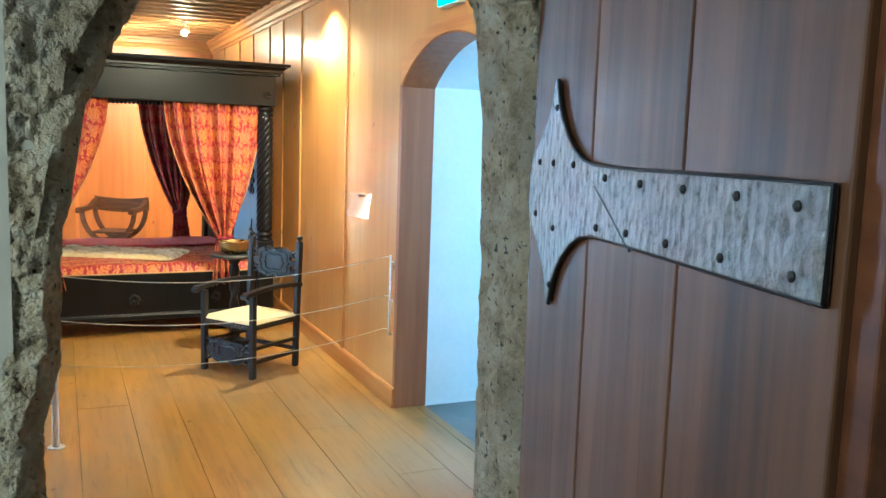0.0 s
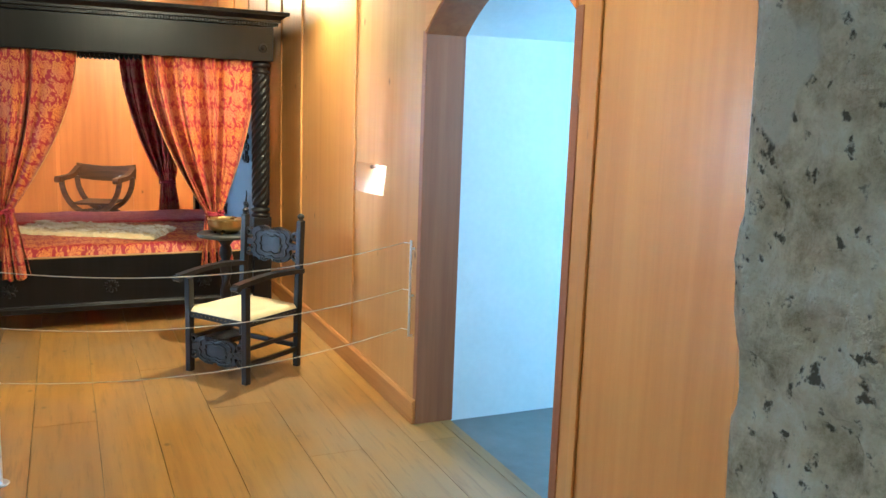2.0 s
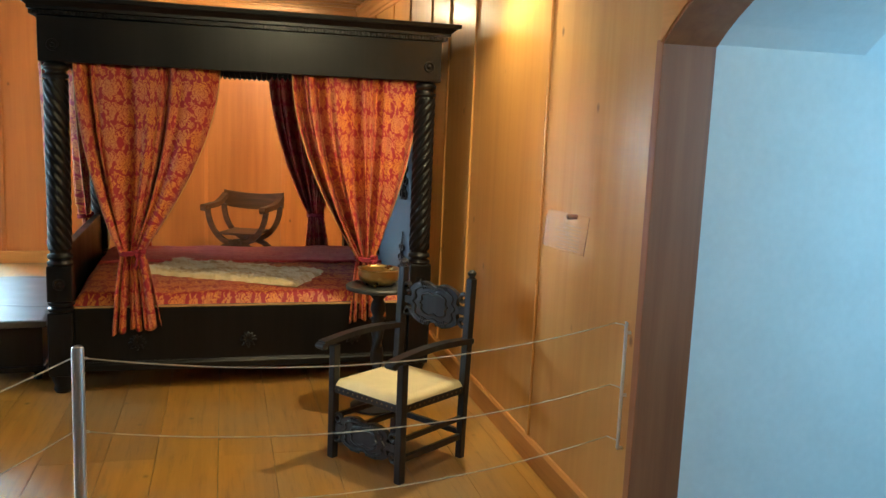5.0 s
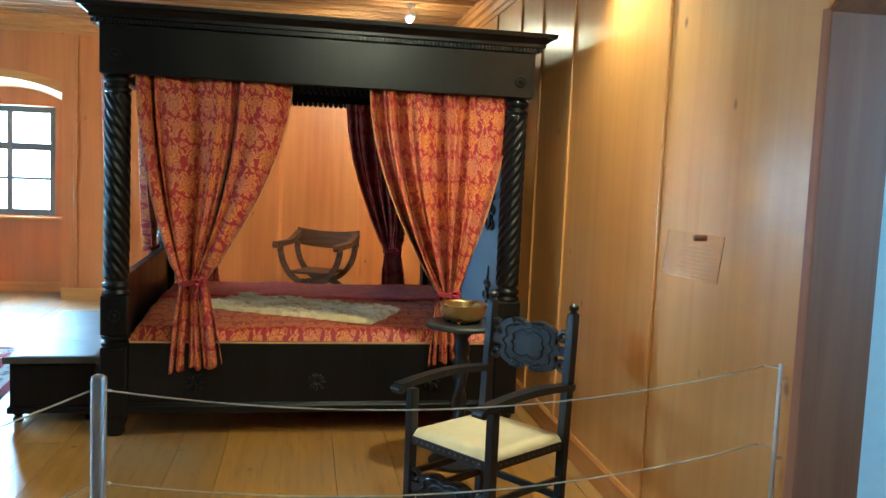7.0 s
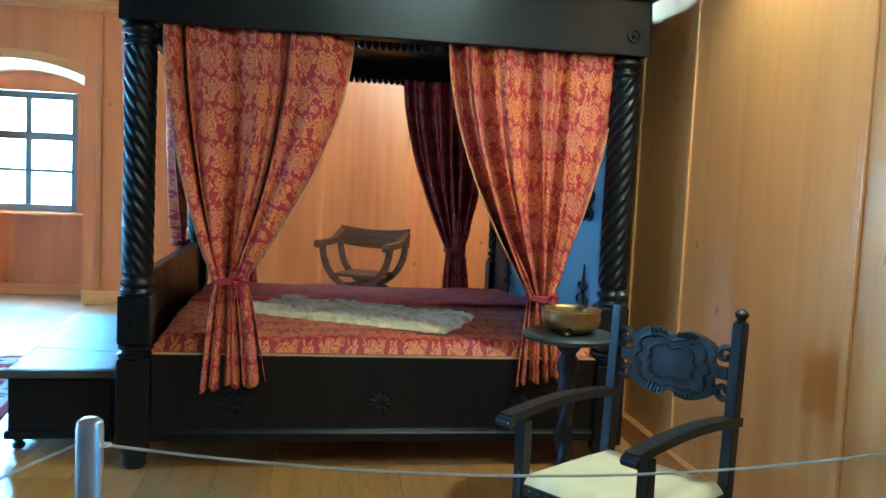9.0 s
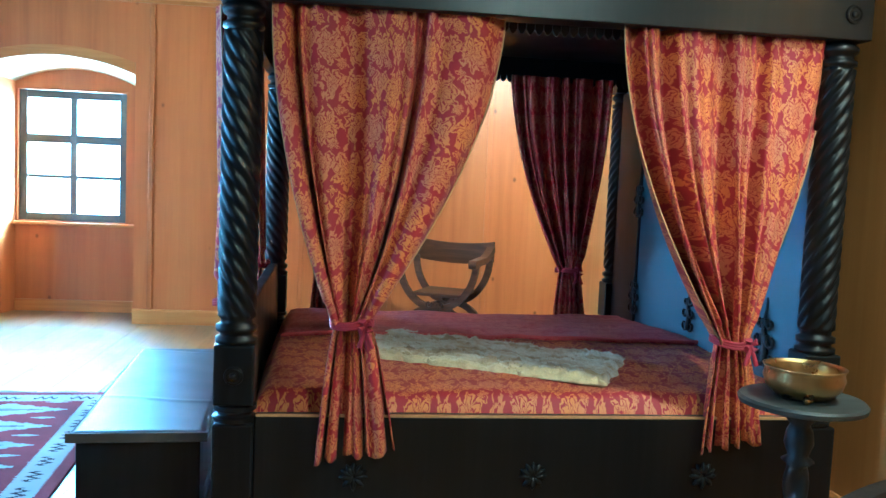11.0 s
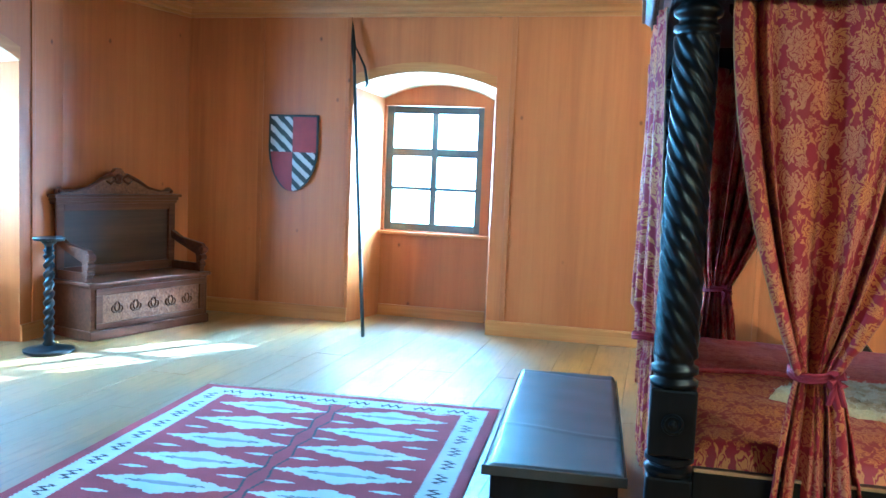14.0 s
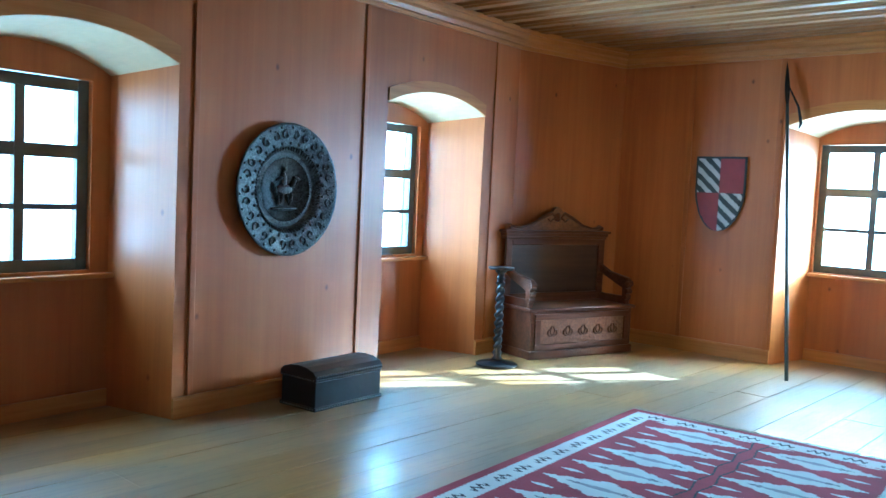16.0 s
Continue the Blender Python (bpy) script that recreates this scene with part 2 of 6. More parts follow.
class Shape:
    """Collects vertices and faces of one mesh."""

    def __init__(self):
        self.v, self.f, self.uv = [], [], None

    def add(self, verts, faces):
        n = len(self.v)
        self.v += [tuple(p) for p in verts]
        self.f += [tuple(i + n for i in f) for f in faces]
        return self

    def box(self, x0, x1, y0, y1, z0, z1, m=None):
        p = [(x, y, z) for z in (z0, z1) for y in (y0, y1) for x in (x0, x1)]
        if m is not None:
            p = [m @ Vector(q) for q in p]
        return self.add(p, [(0, 2, 3, 1), (4, 5, 7, 6), (0, 1, 5, 4), (1, 3, 7, 5), (3, 2, 6, 7), (2, 0, 4, 6)])

    def prism(self, poly, y0, y1, m=None):
        """A polygon in x and z, drawn out along y."""
        n = len(poly)
        p = [(x, y0, z) for x, z in poly] + [(x, y1, z) for x, z in poly]
        if m is not None:
            p = [m @ Vector(q) for q in p]
        f = [tuple(range(n)), tuple(range(2 * n - 1, n - 1, -1))]
        f += [(i, i + n, (i + 1) % n + n, (i + 1) % n) for i in range(n)]
        return self.add(p, f)

    def lathe(self, profile, sides=24, m=None, twist=None):
        """(radius, z) turned round z; twist(angle, z, r) may change a radius."""
        p, f = [], []
        for r, z in profile:
            for k in range(sides):
                a = 2 * math.pi * k / sides
                q = twist(a, z, r) if twist else r
                p.append((q * math.cos(a), q * math.sin(a), z))
        for i in range(len(profile) - 1):
            for k in range(sides):
                a, b = i * sides + k, i * sides + (k + 1) % sides
                f.append((a, b, b + sides, a + sides))
        f.append(tuple(range(sides))[::-1])
        f.append(tuple(range((len(profile) - 1) * sides, len(profile) * sides)))
        if m is not None:
            p = [m @ Vector(q) for q in p]
        return self.add(p, f)

    def tube(self, path, radius, sides=8, closed=False):
        pts = [Vector(q) for q in path]
        n = len(pts)
        rad = radius if isinstance(radius, (list, tuple)) else [radius] * n
        p, f = [], []
        side = None
        for i, q in enumerate(pts):
            a, b = pts[i - 1 if i or closed else 0], pts[(i + 1) % n if closed or i < n - 1 else i]
            d = (b - a).normalized()
            if side is None:
                side = d.orthogonal().normalized()
            side = (side - d * side.dot(d)).normalized()
            up = d.cross(side)
            for k in range(sides):
                w = 2 * math.pi * k / sides
                p.append(q + (side * math.cos(w) + up * math.sin(w)) * rad[i])
        for i in range(n if closed else n - 1):
            for k in range(sides):
                a, b = i * sides + k, i * sides + (k + 1) % sides
                c, e = ((i + 1) % n) * sides + (k + 1) % sides, ((i + 1) % n) * sides + k
                f.append((a, b, c, e))
        if not closed:
            f.append(tuple(range(sides))[::-1])
            f.append(tuple(range((n - 1) * sides, n * sides)))
        return self.add(p, f)

    def sweep(self, line, wide, high, across=(1, 0, 0)):
        """A bar of rectangular section along a line; across: the way its width runs."""
        side, n = Vector(across), len(line)
        pts = [Vector(q) for q in line]
        p, f = [], []
        for i, q in enumerate(pts):
            d = (pts[min(i + 1, n - 1)] - pts[max(i - 1, 0)]).normalized()
            up = d.cross(side).normalized()
            p += [q + side * (sx * wide / 2) + up * (sz * high / 2) for sx, sz in ((-1, -1), (1, -1), (1, 1), (-1, 1))]
        for i in range(n - 1):
            for k in range(4):
                f.append((4 * i + k, 4 * i + (k + 1) % 4, 4 * i + 4 + (k + 1) % 4, 4 * i + 4 + k))
        f += [(3, 2, 1, 0), (4 * n - 4, 4 * n - 3, 4 * n - 2, 4 * n - 1)]
        return self.add(p, f)

    def steps(self, x0, x1, y0, y1, rings):
        """Stacked rectangles (overhang, z): a moulded slab in one piece."""
        p, f, n = [], [], len(rings)
        for o, z in rings:
            p += [(x0 - o, y0 - o, z), (x1 + o, y0 - o, z), (x1 + o, y1 + o, z), (x0 - o, y1 + o, z)]
        for i in range(n - 1):
            for k in range(4):
                f.append((4 * i + k, 4 * i + (k + 1) % 4, 4 * i + 4 + (k + 1) % 4, 4 * i + 4 + k))
        f += [(3, 2, 1, 0), (4 * n - 4, 4 * n - 3, 4 * n - 2, 4 * n - 1)]
        return self.add(p, f)

    def grid(self, fn, nu, nv):
        """A sheet: fn(i / nu, j / nv) gives the place."""
        p = [fn(i / nu, j / nv) for j in range(nv + 1) for i in range(nu + 1)]
        w = nu + 1
        return self.add(p, [(j * w + i, j * w + i + 1, (j + 1) * w + i + 1, (j + 1) * w + i) for j in range(nv) for i in range(nu)])


def mesh(name, shape, mat, smooth=False, bevel=0.0):
    me = bpy.data.meshes.new(name)
    me.from_pydata(shape.v, [], shape.f)
    bm = bmesh.new()
    bm.from_mesh(me)
    bmesh.ops.recalc_face_normals(bm, faces=bm.faces)
    if bevel:
        sharp = [e for e in bm.edges if len(e.link_faces) == 2 and e.calc_face_angle(0) > 0.6]
        bmesh.ops.bevel(bm, geom=sharp, offset=bevel, segments=2, profile=0.5, affect="EDGES", clamp_overlap=True)
    bm.to_mesh(me)
    bm.free()
    for one in mat if isinstance(mat, (list, tuple)) else [mat]:
        me.materials.append(one)
    if smooth:
        me.polygons.foreach_set("use_smooth", [True] * len(me.polygons))
        if smooth != "all":
            me.set_sharp_from_angle(angle=radians(38))
    return me


def part(name, shape, mat, parent=None, label="", smooth=False, bevel=0.0, m=None):
    ob = new(name, mesh(name, shape, mat, smooth, bevel))
    if parent is not None:
        ob.parent = parent
    if m is not None:
        ob.matrix_basis = m
    return tagged(ob, label)


def thing(name, label, category, m=None, group="", kind=""):
    ob = new(name)
    ob.empty_display_size = 0.1
    if m is not None:
        ob.matrix_basis = m
    return tagged(ob, label, category, group, kind)


def again(name, ob, parent, m):
    """A further piece on the mesh of ob."""
    o = new(name, ob.data)
    o.parent = parent
    o.matrix_basis = m
    return o


# ---- walls: panelled face, solid core, arched openings through both ----


def arch(hole, u):
    u0, u1, zb, zs, rise = hole
    k = (2 * u - u0 - u1) / (u1 - u0)
    half, r = (u1 - u0) / 2, ((u1 - u0) ** 2 / 4 + rise ** 2) / (2 * rise)
    return zs + math.sqrt(max(0, r * r - (k * half) ** 2)) - (r - rise)


def wall_columns(shape, u0, u1, z0, z1, d0, d1, holes):
    """The part of a wall between u0 and u1, from depth d0 to d1, less its holes."""
    cuts = {u0, u1}
    for h in holes:
        for i in range(17):
            u = h[0] + (h[1] - h[0]) * i / 16
            if u0 < u < u1:
                cuts.add(u)
    cuts = sorted(cuts)
    for a, b in zip(cuts, cuts[1:]):
        hole = next((h for h in holes if h[0] - 1e-6 <= a and b <= h[1] + 1e-6), None)
        spans = [((z0, z0), (z1, z1))]
        if hole:
            spans = [((arch(hole, a), arch(hole, b)), (z1, z1))]
            if hole[2] > z0:
                spans.append(((z0, z0), (hole[2], hole[2])))
        for (la, lb), (ha, hb) in spans:
            shape.prism([(a, la), (b, lb), (b, hb), (a, ha)], d0, d1)
    return shape


CROWN, TOP = 2.76, 2.93


def panelled_wall(name, x, y, turn, length, thick, holes, battens, label, skirt=True, bare=(), wood_=None):
    """x, y: one end of the face's foot; the face looks to -y of its own axes and runs along its own x."""
    w = part(name, wall_columns(Shape(), 0, length, 0, TOP + 0.14, 0.02, thick, holes), PLASTER, m=pose(x, y, 0, 0, 0, turn))
    tagged(w, label, "wall", kind="structure")
    marks = [0.0] + sorted(battens) + [length]
    for a, b in zip(marks, marks[1:]):
        if not any(a >= p - 1e-6 and b <= q + 1e-6 for p, q in bare):
            part("wood_panel", wall_columns(Shape(), a, b, 0.0, TOP, 0.0, 0.02, holes), wood_ or PINE, w)
    for u in battens:
        s = wall_columns(Shape(), u - 0.021, u + 0.021, 0.13, CROWN, -0.014, -0.001, [])
        part("batten", s, wood_ or PINE, w, bevel=0.004)
    cuts = [0.0] + [q for h in sorted(holes) if h[2] < 0.3 for q in h[:2]] + [length]
    if skirt:
        for a, b in zip(cuts[::2], cuts[1::2]):
            if b - a > 0.02:
                s = Shape().prism([(0, 0.0), (0.022, 0.0), (0.022, 0.115), (0.012, 0.13), (0, 0.13)], a, b, Matrix(((0, 1, 0, 0), (-1, 0, 0, -0.001), (0, 0, 1, 0), (0, 0, 0, 1))))
                part("skirting", s, TRIM, w)
    prof = [(0, 0), (0.014, 0), (0.018, 0.03), (0.034, 0.036), (0.05, 0.07), (0.075, 0.085), (0.08, 0.125), (0.095, 0.13), (0.095, 0.17), (0, 0.17)]
    s = Shape().prism([(d, CROWN + z) for d, z in prof], 0, length, Matrix(((0, 1, 0, 0), (-1, 0, 0, -0.001), (0, 0, 1, 0), (0, 0, 0, 1))))
    part("crown_moulding", s, TRIM, w)
    return w


def arch_trim(wall, hole, width=0.085):
    """A raised flat frame along the edge of an arched opening's head."""
    u0, u1, zb, zs, rise = hole
    s = Shape()
    outer = (u0 - width, u1 + width, zb, zs, rise + 0.02)
    n = 18
    for i in range(n):
        a, b = u0 + (u1 - u0) * i / n, u0 + (u1 - u0) * (i + 1) / n
        s.prism([(a, arch(hole, a)), (b, arch(hole, b)), (b, arch(outer, b) + width * 0.75), (a, arch(outer, a) + width * 0.75)], -0.012, -0.001)
    part("arch_trim", s, TRIM, wall)


def niche(wall, hole, depth, splay, sill_z, win, panes, name, label):
    """Lining, apron, sill and window of a window niche. win: u0, u1, z0, z1 of the sash."""
    u0, u1, zb, zs, rise = hole
    a, b = u0 + splay, u1 - splay
    back = (a, b, 0, zs - 0.06, rise)
    for side, p, q in (("l", u0, a), ("r", u1, b)):
        s = Shape().add([(p, 0.0, 0), (q, depth, 0), (q, depth, zs - 0.06), (p, 0.0, zs), (p + (0.03 if side == "r" else -0.03), 0.02, 0), (q + (0.03 if side == "r" else -0.03), depth, 0), (q + (0.03 if side == "r" else -0.03), depth, zs), (p + (0.03 if side == "r" else -0.03), 0.02, zs)],
                        [(0, 1, 2, 3), (4, 7, 6, 5), (0, 4, 5, 1), (1, 5, 6, 2), (2, 6, 7, 3), (3, 7, 4, 0)])
        part("niche_lining", s, PINE, wall)
    n = 16
    s = Shape()
    for i in range(n):
        e, f = i / n, (i + 1) / n
        p0, p1 = u0 + (u1 - u0) * e, u0 + (u1 - u0) * f
        q0, q1 = a + (b - a) * e, a + (b - a) * f
        s.add([(p0, 0.001, arch(hole, p0) - 0.002), (p1, 0.001, arch(hole, p1) - 0.002), (q1, depth, arch(back, q1)), (q0, depth, arch(back, q0)),
               (p0, 0.001, arch(hole, p0) + 0.02), (p1, 0.001, arch(hole, p1) + 0.02), (q1, depth, arch(back, q1) + 0.08), (q0, depth, arch(back, q0) + 0.08)],
              [(0, 1, 2, 3), (4, 7, 6, 5), (0, 4, 5, 1), (1, 5, 6, 2), (2, 6, 7, 3), (3, 7, 4, 0)])
    part("niche_soffit", s, SOFFIT, wall, smooth=True)
    part("apron_panel", wall_columns(Shape(), a, b, 0, zs + rise, depth - 0.001, depth + 0.05, [(win[0], win[1], win[2], win[3], 0.004)]), PINE, wall)
    part("niche_skirting", Shape().box(a + 0.004, b - 0.004, depth - 0.022, depth - 0.002, 0.002, 0.11), TRIM, wall)
    w = thing(name, label, "window", kind="structure")
    w.matrix_basis = wall.matrix_basis.copy()
    x0, x1, z0, z1 = win
    part("window_sill", Shape().box(a - 0.01, b + 0.01, depth - 0.06, depth + 0.06, sill_z - 0.03, sill_z), TRIM, w, bevel=0.006)
    y0, y1 = depth + 0.04, depth + 0.10
    t = 0.07
    s = Shape().box(x0, x0 + t, y0, y1, z0, z1).box(x1 - t, x1, y0, y1, z0, z1).box(x0 + t, x1 - t, y0, y1, z0, z0 + t).box(x0 + t, x1 - t, y0, y1, z1 - t, z1)
    part("window_frame", s, SASH, w, bevel=0.004)
    cols, tiers = panes
    for i in range(1, cols):
        u = x0 + (x1 - x0) * i / cols
        part("mullion", Shape().box(u - 0.03, u + 0.03, y0 - 0.004, y1 - 0.004, z0 + t, z1 - t), SASH, w, bevel=0.004)
    zz = [z0 + t + (z1 - z0 - 2 * t) * k for k in tiers]
    for k, zc in enumerate(zz):
        h = 0.04 if k == 0 else 0.017
        for i in range(cols):
            p = x0 + (x1 - x0) * i / cols + 0.03
            q = x0 + (x1 - x0) * (i + 1) / cols - 0.03
            part("glazing_bar", Shape().box(p, q, y0 + 0.002, y1 - 0.006, zc - h, zc + h), SASH, w)
    g = part("pane", Shape().box(x0 + 0.02, x1 - 0.02, y1 - 0.028, y1 - 0.024, z0 + 0.02, z1 - 0.02), GLASS, w)
    g.visible_shadow = False
    return w


SOFFIT = plain("cream_soffit", (0.58, 0.42, 0.22), 0.8, vary=0.1, scale=12)
SASH = plain("sash_paint", (0.13, 0.145, 0.14), 0.45, vary=0.2, scale=20)
GLASS, gn, gl, gb = material("window_glass", 0.02)
gb.inputs["Transmission Weight"].default_value, gb.inputs["IOR"].default_value = 1.0, 1.45

# right-hand wall, runs away from the entrance; its own x points to the entrance
RIGHT = 2.82
door_hole = (12.24 - 5.13, 12.24 - 3.77, 0.0, 2.02, 0.26)
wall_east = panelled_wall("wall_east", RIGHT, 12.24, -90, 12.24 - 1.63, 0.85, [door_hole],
                          [12.24 - y for y in (11.3, 10.3, 9.55, 8.76, 8.2, 7.54, 6.24, 3.63, 2.84)], "wall of varnished pine panels, toned yellower as under the lamps, with slim battens", wood_=LAMPLIT_PINE)
arch_trim(wall_east, door_hole)
# far wall with one window niche
far_hole = (4.1 - 2.45, 4.1 - 1.14, 0.0, 2.155, 0.13)
wall_north = panelled_wall("wall_north", -4.1, 12.24, 0, 7.9, 0.9, [far_hole], [0.75, 1.6, 3.1, 4.4, 5.2, 6.05, 6.9, 7.5],
                           "wall of varnished orange pine panels with slim battens")
arch_trim(wall_north, far_hole)
niche(wall_north, far_hole, 0.55, 0.12, 0.83, (4.1 - 2.31, 4.1 - 1.35, 0.84, 2.03), (2, (0.65, 0.32)), "window_far", "dark painted casement window in a deep pine niche")
# slanted piece in the corner behind the bench
wall_corner = panelled_wall("wall_corner", -4.39, 10.8, math.degrees(math.atan2(1.44, 0.29)), 1.52, 0.5, [], [], "slanted corner wall of varnished pine panels")
# left wall with two window niches; its own x points away from the entrance
LEFT_TURN = 90 + 3.9
LX, LY = -3.75, 1.6


def left_u(y):
    return (y - LY) / math.cos(radians(3.9))


hole_1 = (left_u(5.95), left_u(7.2), 0.0, 2.105, 0.14)
hole_3 = (left_u(9.03), left_u(10.3), 0.0, 2.10, 0.125)
wall_west = panelled_wall("wall_west", LX, LY, LEFT_TURN, left_u(10.8) + 0.02, 0.9, [hole_1, hole_3],
                          [left_u(y) for y in (2.6, 4.0, 5.5, 7.32, 8.78, 10.45)], "wall of varnished orange pine panels with slim battens")
arch_trim(wall_west, hole_1)
arch_trim(wall_west, hole_3)
niche(wall_west, hole_1, 0.55, 0.1, 0.84, (hole_1[0] + 0.2, hole_1[1] - 0.22, 0.86, 2.0), (2, (0.64, 0.31)), "window_near", "dark painted casement window in a deep pine niche")
niche(wall_west, hole_3, 0.55, 0.1, 0.84, (hole_3[0] + 0.2, hole_3[1] - 0.2, 0.86, 2.0), (2, (0.64, 0.31)), "window_left", "dark painted casement window in a deep pine niche")

# side doorway: wooden jamb lining and white plastered passage
passage = thing("side_passage", "white plastered passage behind the arched side doorway", "passage", kind="structure")
for y0, y1 in ((5.122, 5.17), (3.73, 3.778)):
    part("door_lining", Shape().box(RIGHT - 0.006, RIGHT + 0.21, y0, y1, 0, 2.03), JAMB, passage, bevel=0.003)
s = Shape()
for i in range(20):
    a, b = door_hole[0] + 1.36 * i / 20, door_hole[0] + 1.36 * (i + 1) / 20
    za, zb = arch(door_hole, a), arch(door_hole, b)
    s.prism([(12.24 - a, za - 0.012), (12.24 - b, zb - 0.012), (12.24 - b, zb + 0.02), (12.24 - a, za + 0.02)], RIGHT - 0.004, RIGHT + 0.21, Matrix(((0, 1, 0, 0), (1, 0, 0, 0), (0, 0, 1, 0), (0, 0, 0, 1))))
part("door_head_lining", s, JAMB, passage)
part("passage_wall", Shape().box(RIGHT + 0.205, 5.2, 5.126, 5.3, -0.1, 3.1), PLASTER, passage)
part("passage_wall", Shape().box(RIGHT + 0.8, 5.2, 2.5, 2.72, -0.1, 3.1), PLASTER, passage)
part("passage_wall", Shape().box(5.2, 5.35, 2.5, 5.3, -0.1, 3.1), PLASTER, passage)
part("passage_ceiling", Shape().box(RIGHT + 0.8, 5.2, 2.72, 5.125, 2.85, 3.1), PLASTER, passage)

# ceiling: boards on the underside of the joists, one mesh
s = Shape().box(-5.4, 4.0, 1.0, 13.4, TOP + 0.14, TOP + 0.18)
y = 1.75
STRIP = [(0.0, 0.14), (0.0, 0.062), (0.018, 0.058), (0.022, 0.036), (0.04, 0.032), (0.046, 0.008), (0.062, 0.004), (0.068, -0.012), (0.152, -0.012), (0.158, 0.004), (0.174, 0.008), (0.18, 0.032), (0.198, 0.036), (0.202, 0.058), (0.22, 0.062), (0.22, 0.14)]
while y < 12.2:
    s.prism([(y + a, TOP + b) for a, b in STRIP], -4.45, 2.80, Matrix(((0, 1, 0, 0), (1, 0, 0, 0), (0, 0, 1, 0), (0, 0, 0, 1))))
    y += 0.285
ceiling = part("ceiling", s, CEILING)
tagged(ceiling, "ceiling of narrow moulded pine strips", "ceiling", kind="structure")

# entrance wall with a low rubble-stone doorway
def entrance_edge(k):
    """The ragged outline of the stone doorway, from the foot at one side over the head to the other foot; k from 0 to 1."""
    key = [(0.892, 0.0), (0.888, 0.9), (0.884, 1.12), (0.876, 1.22), (0.88, 1.28), (0.903, 1.36), (0.905, 1.5), (0.94, 1.72), (1.03, 1.91), (1.17, 2.05), (1.34, 2.09), (1.49, 2.03), (1.575, 1.90), (1.60, 1.72), (1.605, 1.0), (1.61, 0.0)]
    q = k * (len(key) - 1)
    i = min(int(q), len(key) - 2)
    a, b = key[i], key[i + 1]
    return Vector((a[0] + (b[0] - a[0]) * (q - i), 0, a[1] + (b[1] - a[1]) * (q - i)))


STONE, sn, sl, sb = material("rubble_stone", 0.92)
v = coords(sn, sl, (1, 1, 1))
n1 = node(sn, sl, "TexNoise", {"Vector": v, "Scale": 15.0, "Detail": 8.0, "Roughness": 0.72})
n2 = node(sn, sl, "TexVoronoi", {"Vector": v, "Scale": 34.0})
n3 = node(sn, sl, "TexNoise", {"Vector": v, "Scale": 62.0, "Detail": 5.0, "Roughness": 0.6})
c = ramp(sn, sl, n1.outputs[0], [(0.32, (0.26, 0.20, 0.11)), (0.40, (0.56, 0.46, 0.29)), (0.50, (0.80, 0.70, 0.50)), (0.60, (0.90, 0.84, 0.68))])
n4 = node(sn, sl, "TexNoise", {"Vector": v, "Scale": 3.0, "Detail": 4.0})
c = mix(sn, sl, node(sn, sl, "MapRange", {"Value": n4.outputs[0], "From Min": 0.58, "From Max": 0.66, "To Min": 0.0, "To Max": 0.35}).outputs[0], c, (0.25, 0.22, 0.16))
pit = node(sn, sl, "MapRange", {"Value": n3.outputs[0], "From Min": 0.34, "From Max": 0.40, "To Min": 0.9, "To Max": 0.0})
c = mix(sn, sl, pit.outputs[0], c, (0.06, 0.045, 0.025))
n5 = node(sn, sl, "TexNoise", {"Vector": coords(sn, sl, (6.5, 6.5, 4.2)), "Scale": 1.0, "Detail": 3.0})
c = mix(sn, sl, node(sn, sl, "MapRange", {"Value": n5.outputs[0], "From Min": 0.64, "From Max": 0.66}).outputs[0], c, (0.74, 0.68, 0.53))
sl.new(c, sb.inputs["Base Color"])
h = node(sn, sl, "Math", {0: n1.outputs[0], 1: n3.outputs[0]}, op="ADD")
bump(sn, sl, sb, h.outputs[0], 1.0, 0.06)

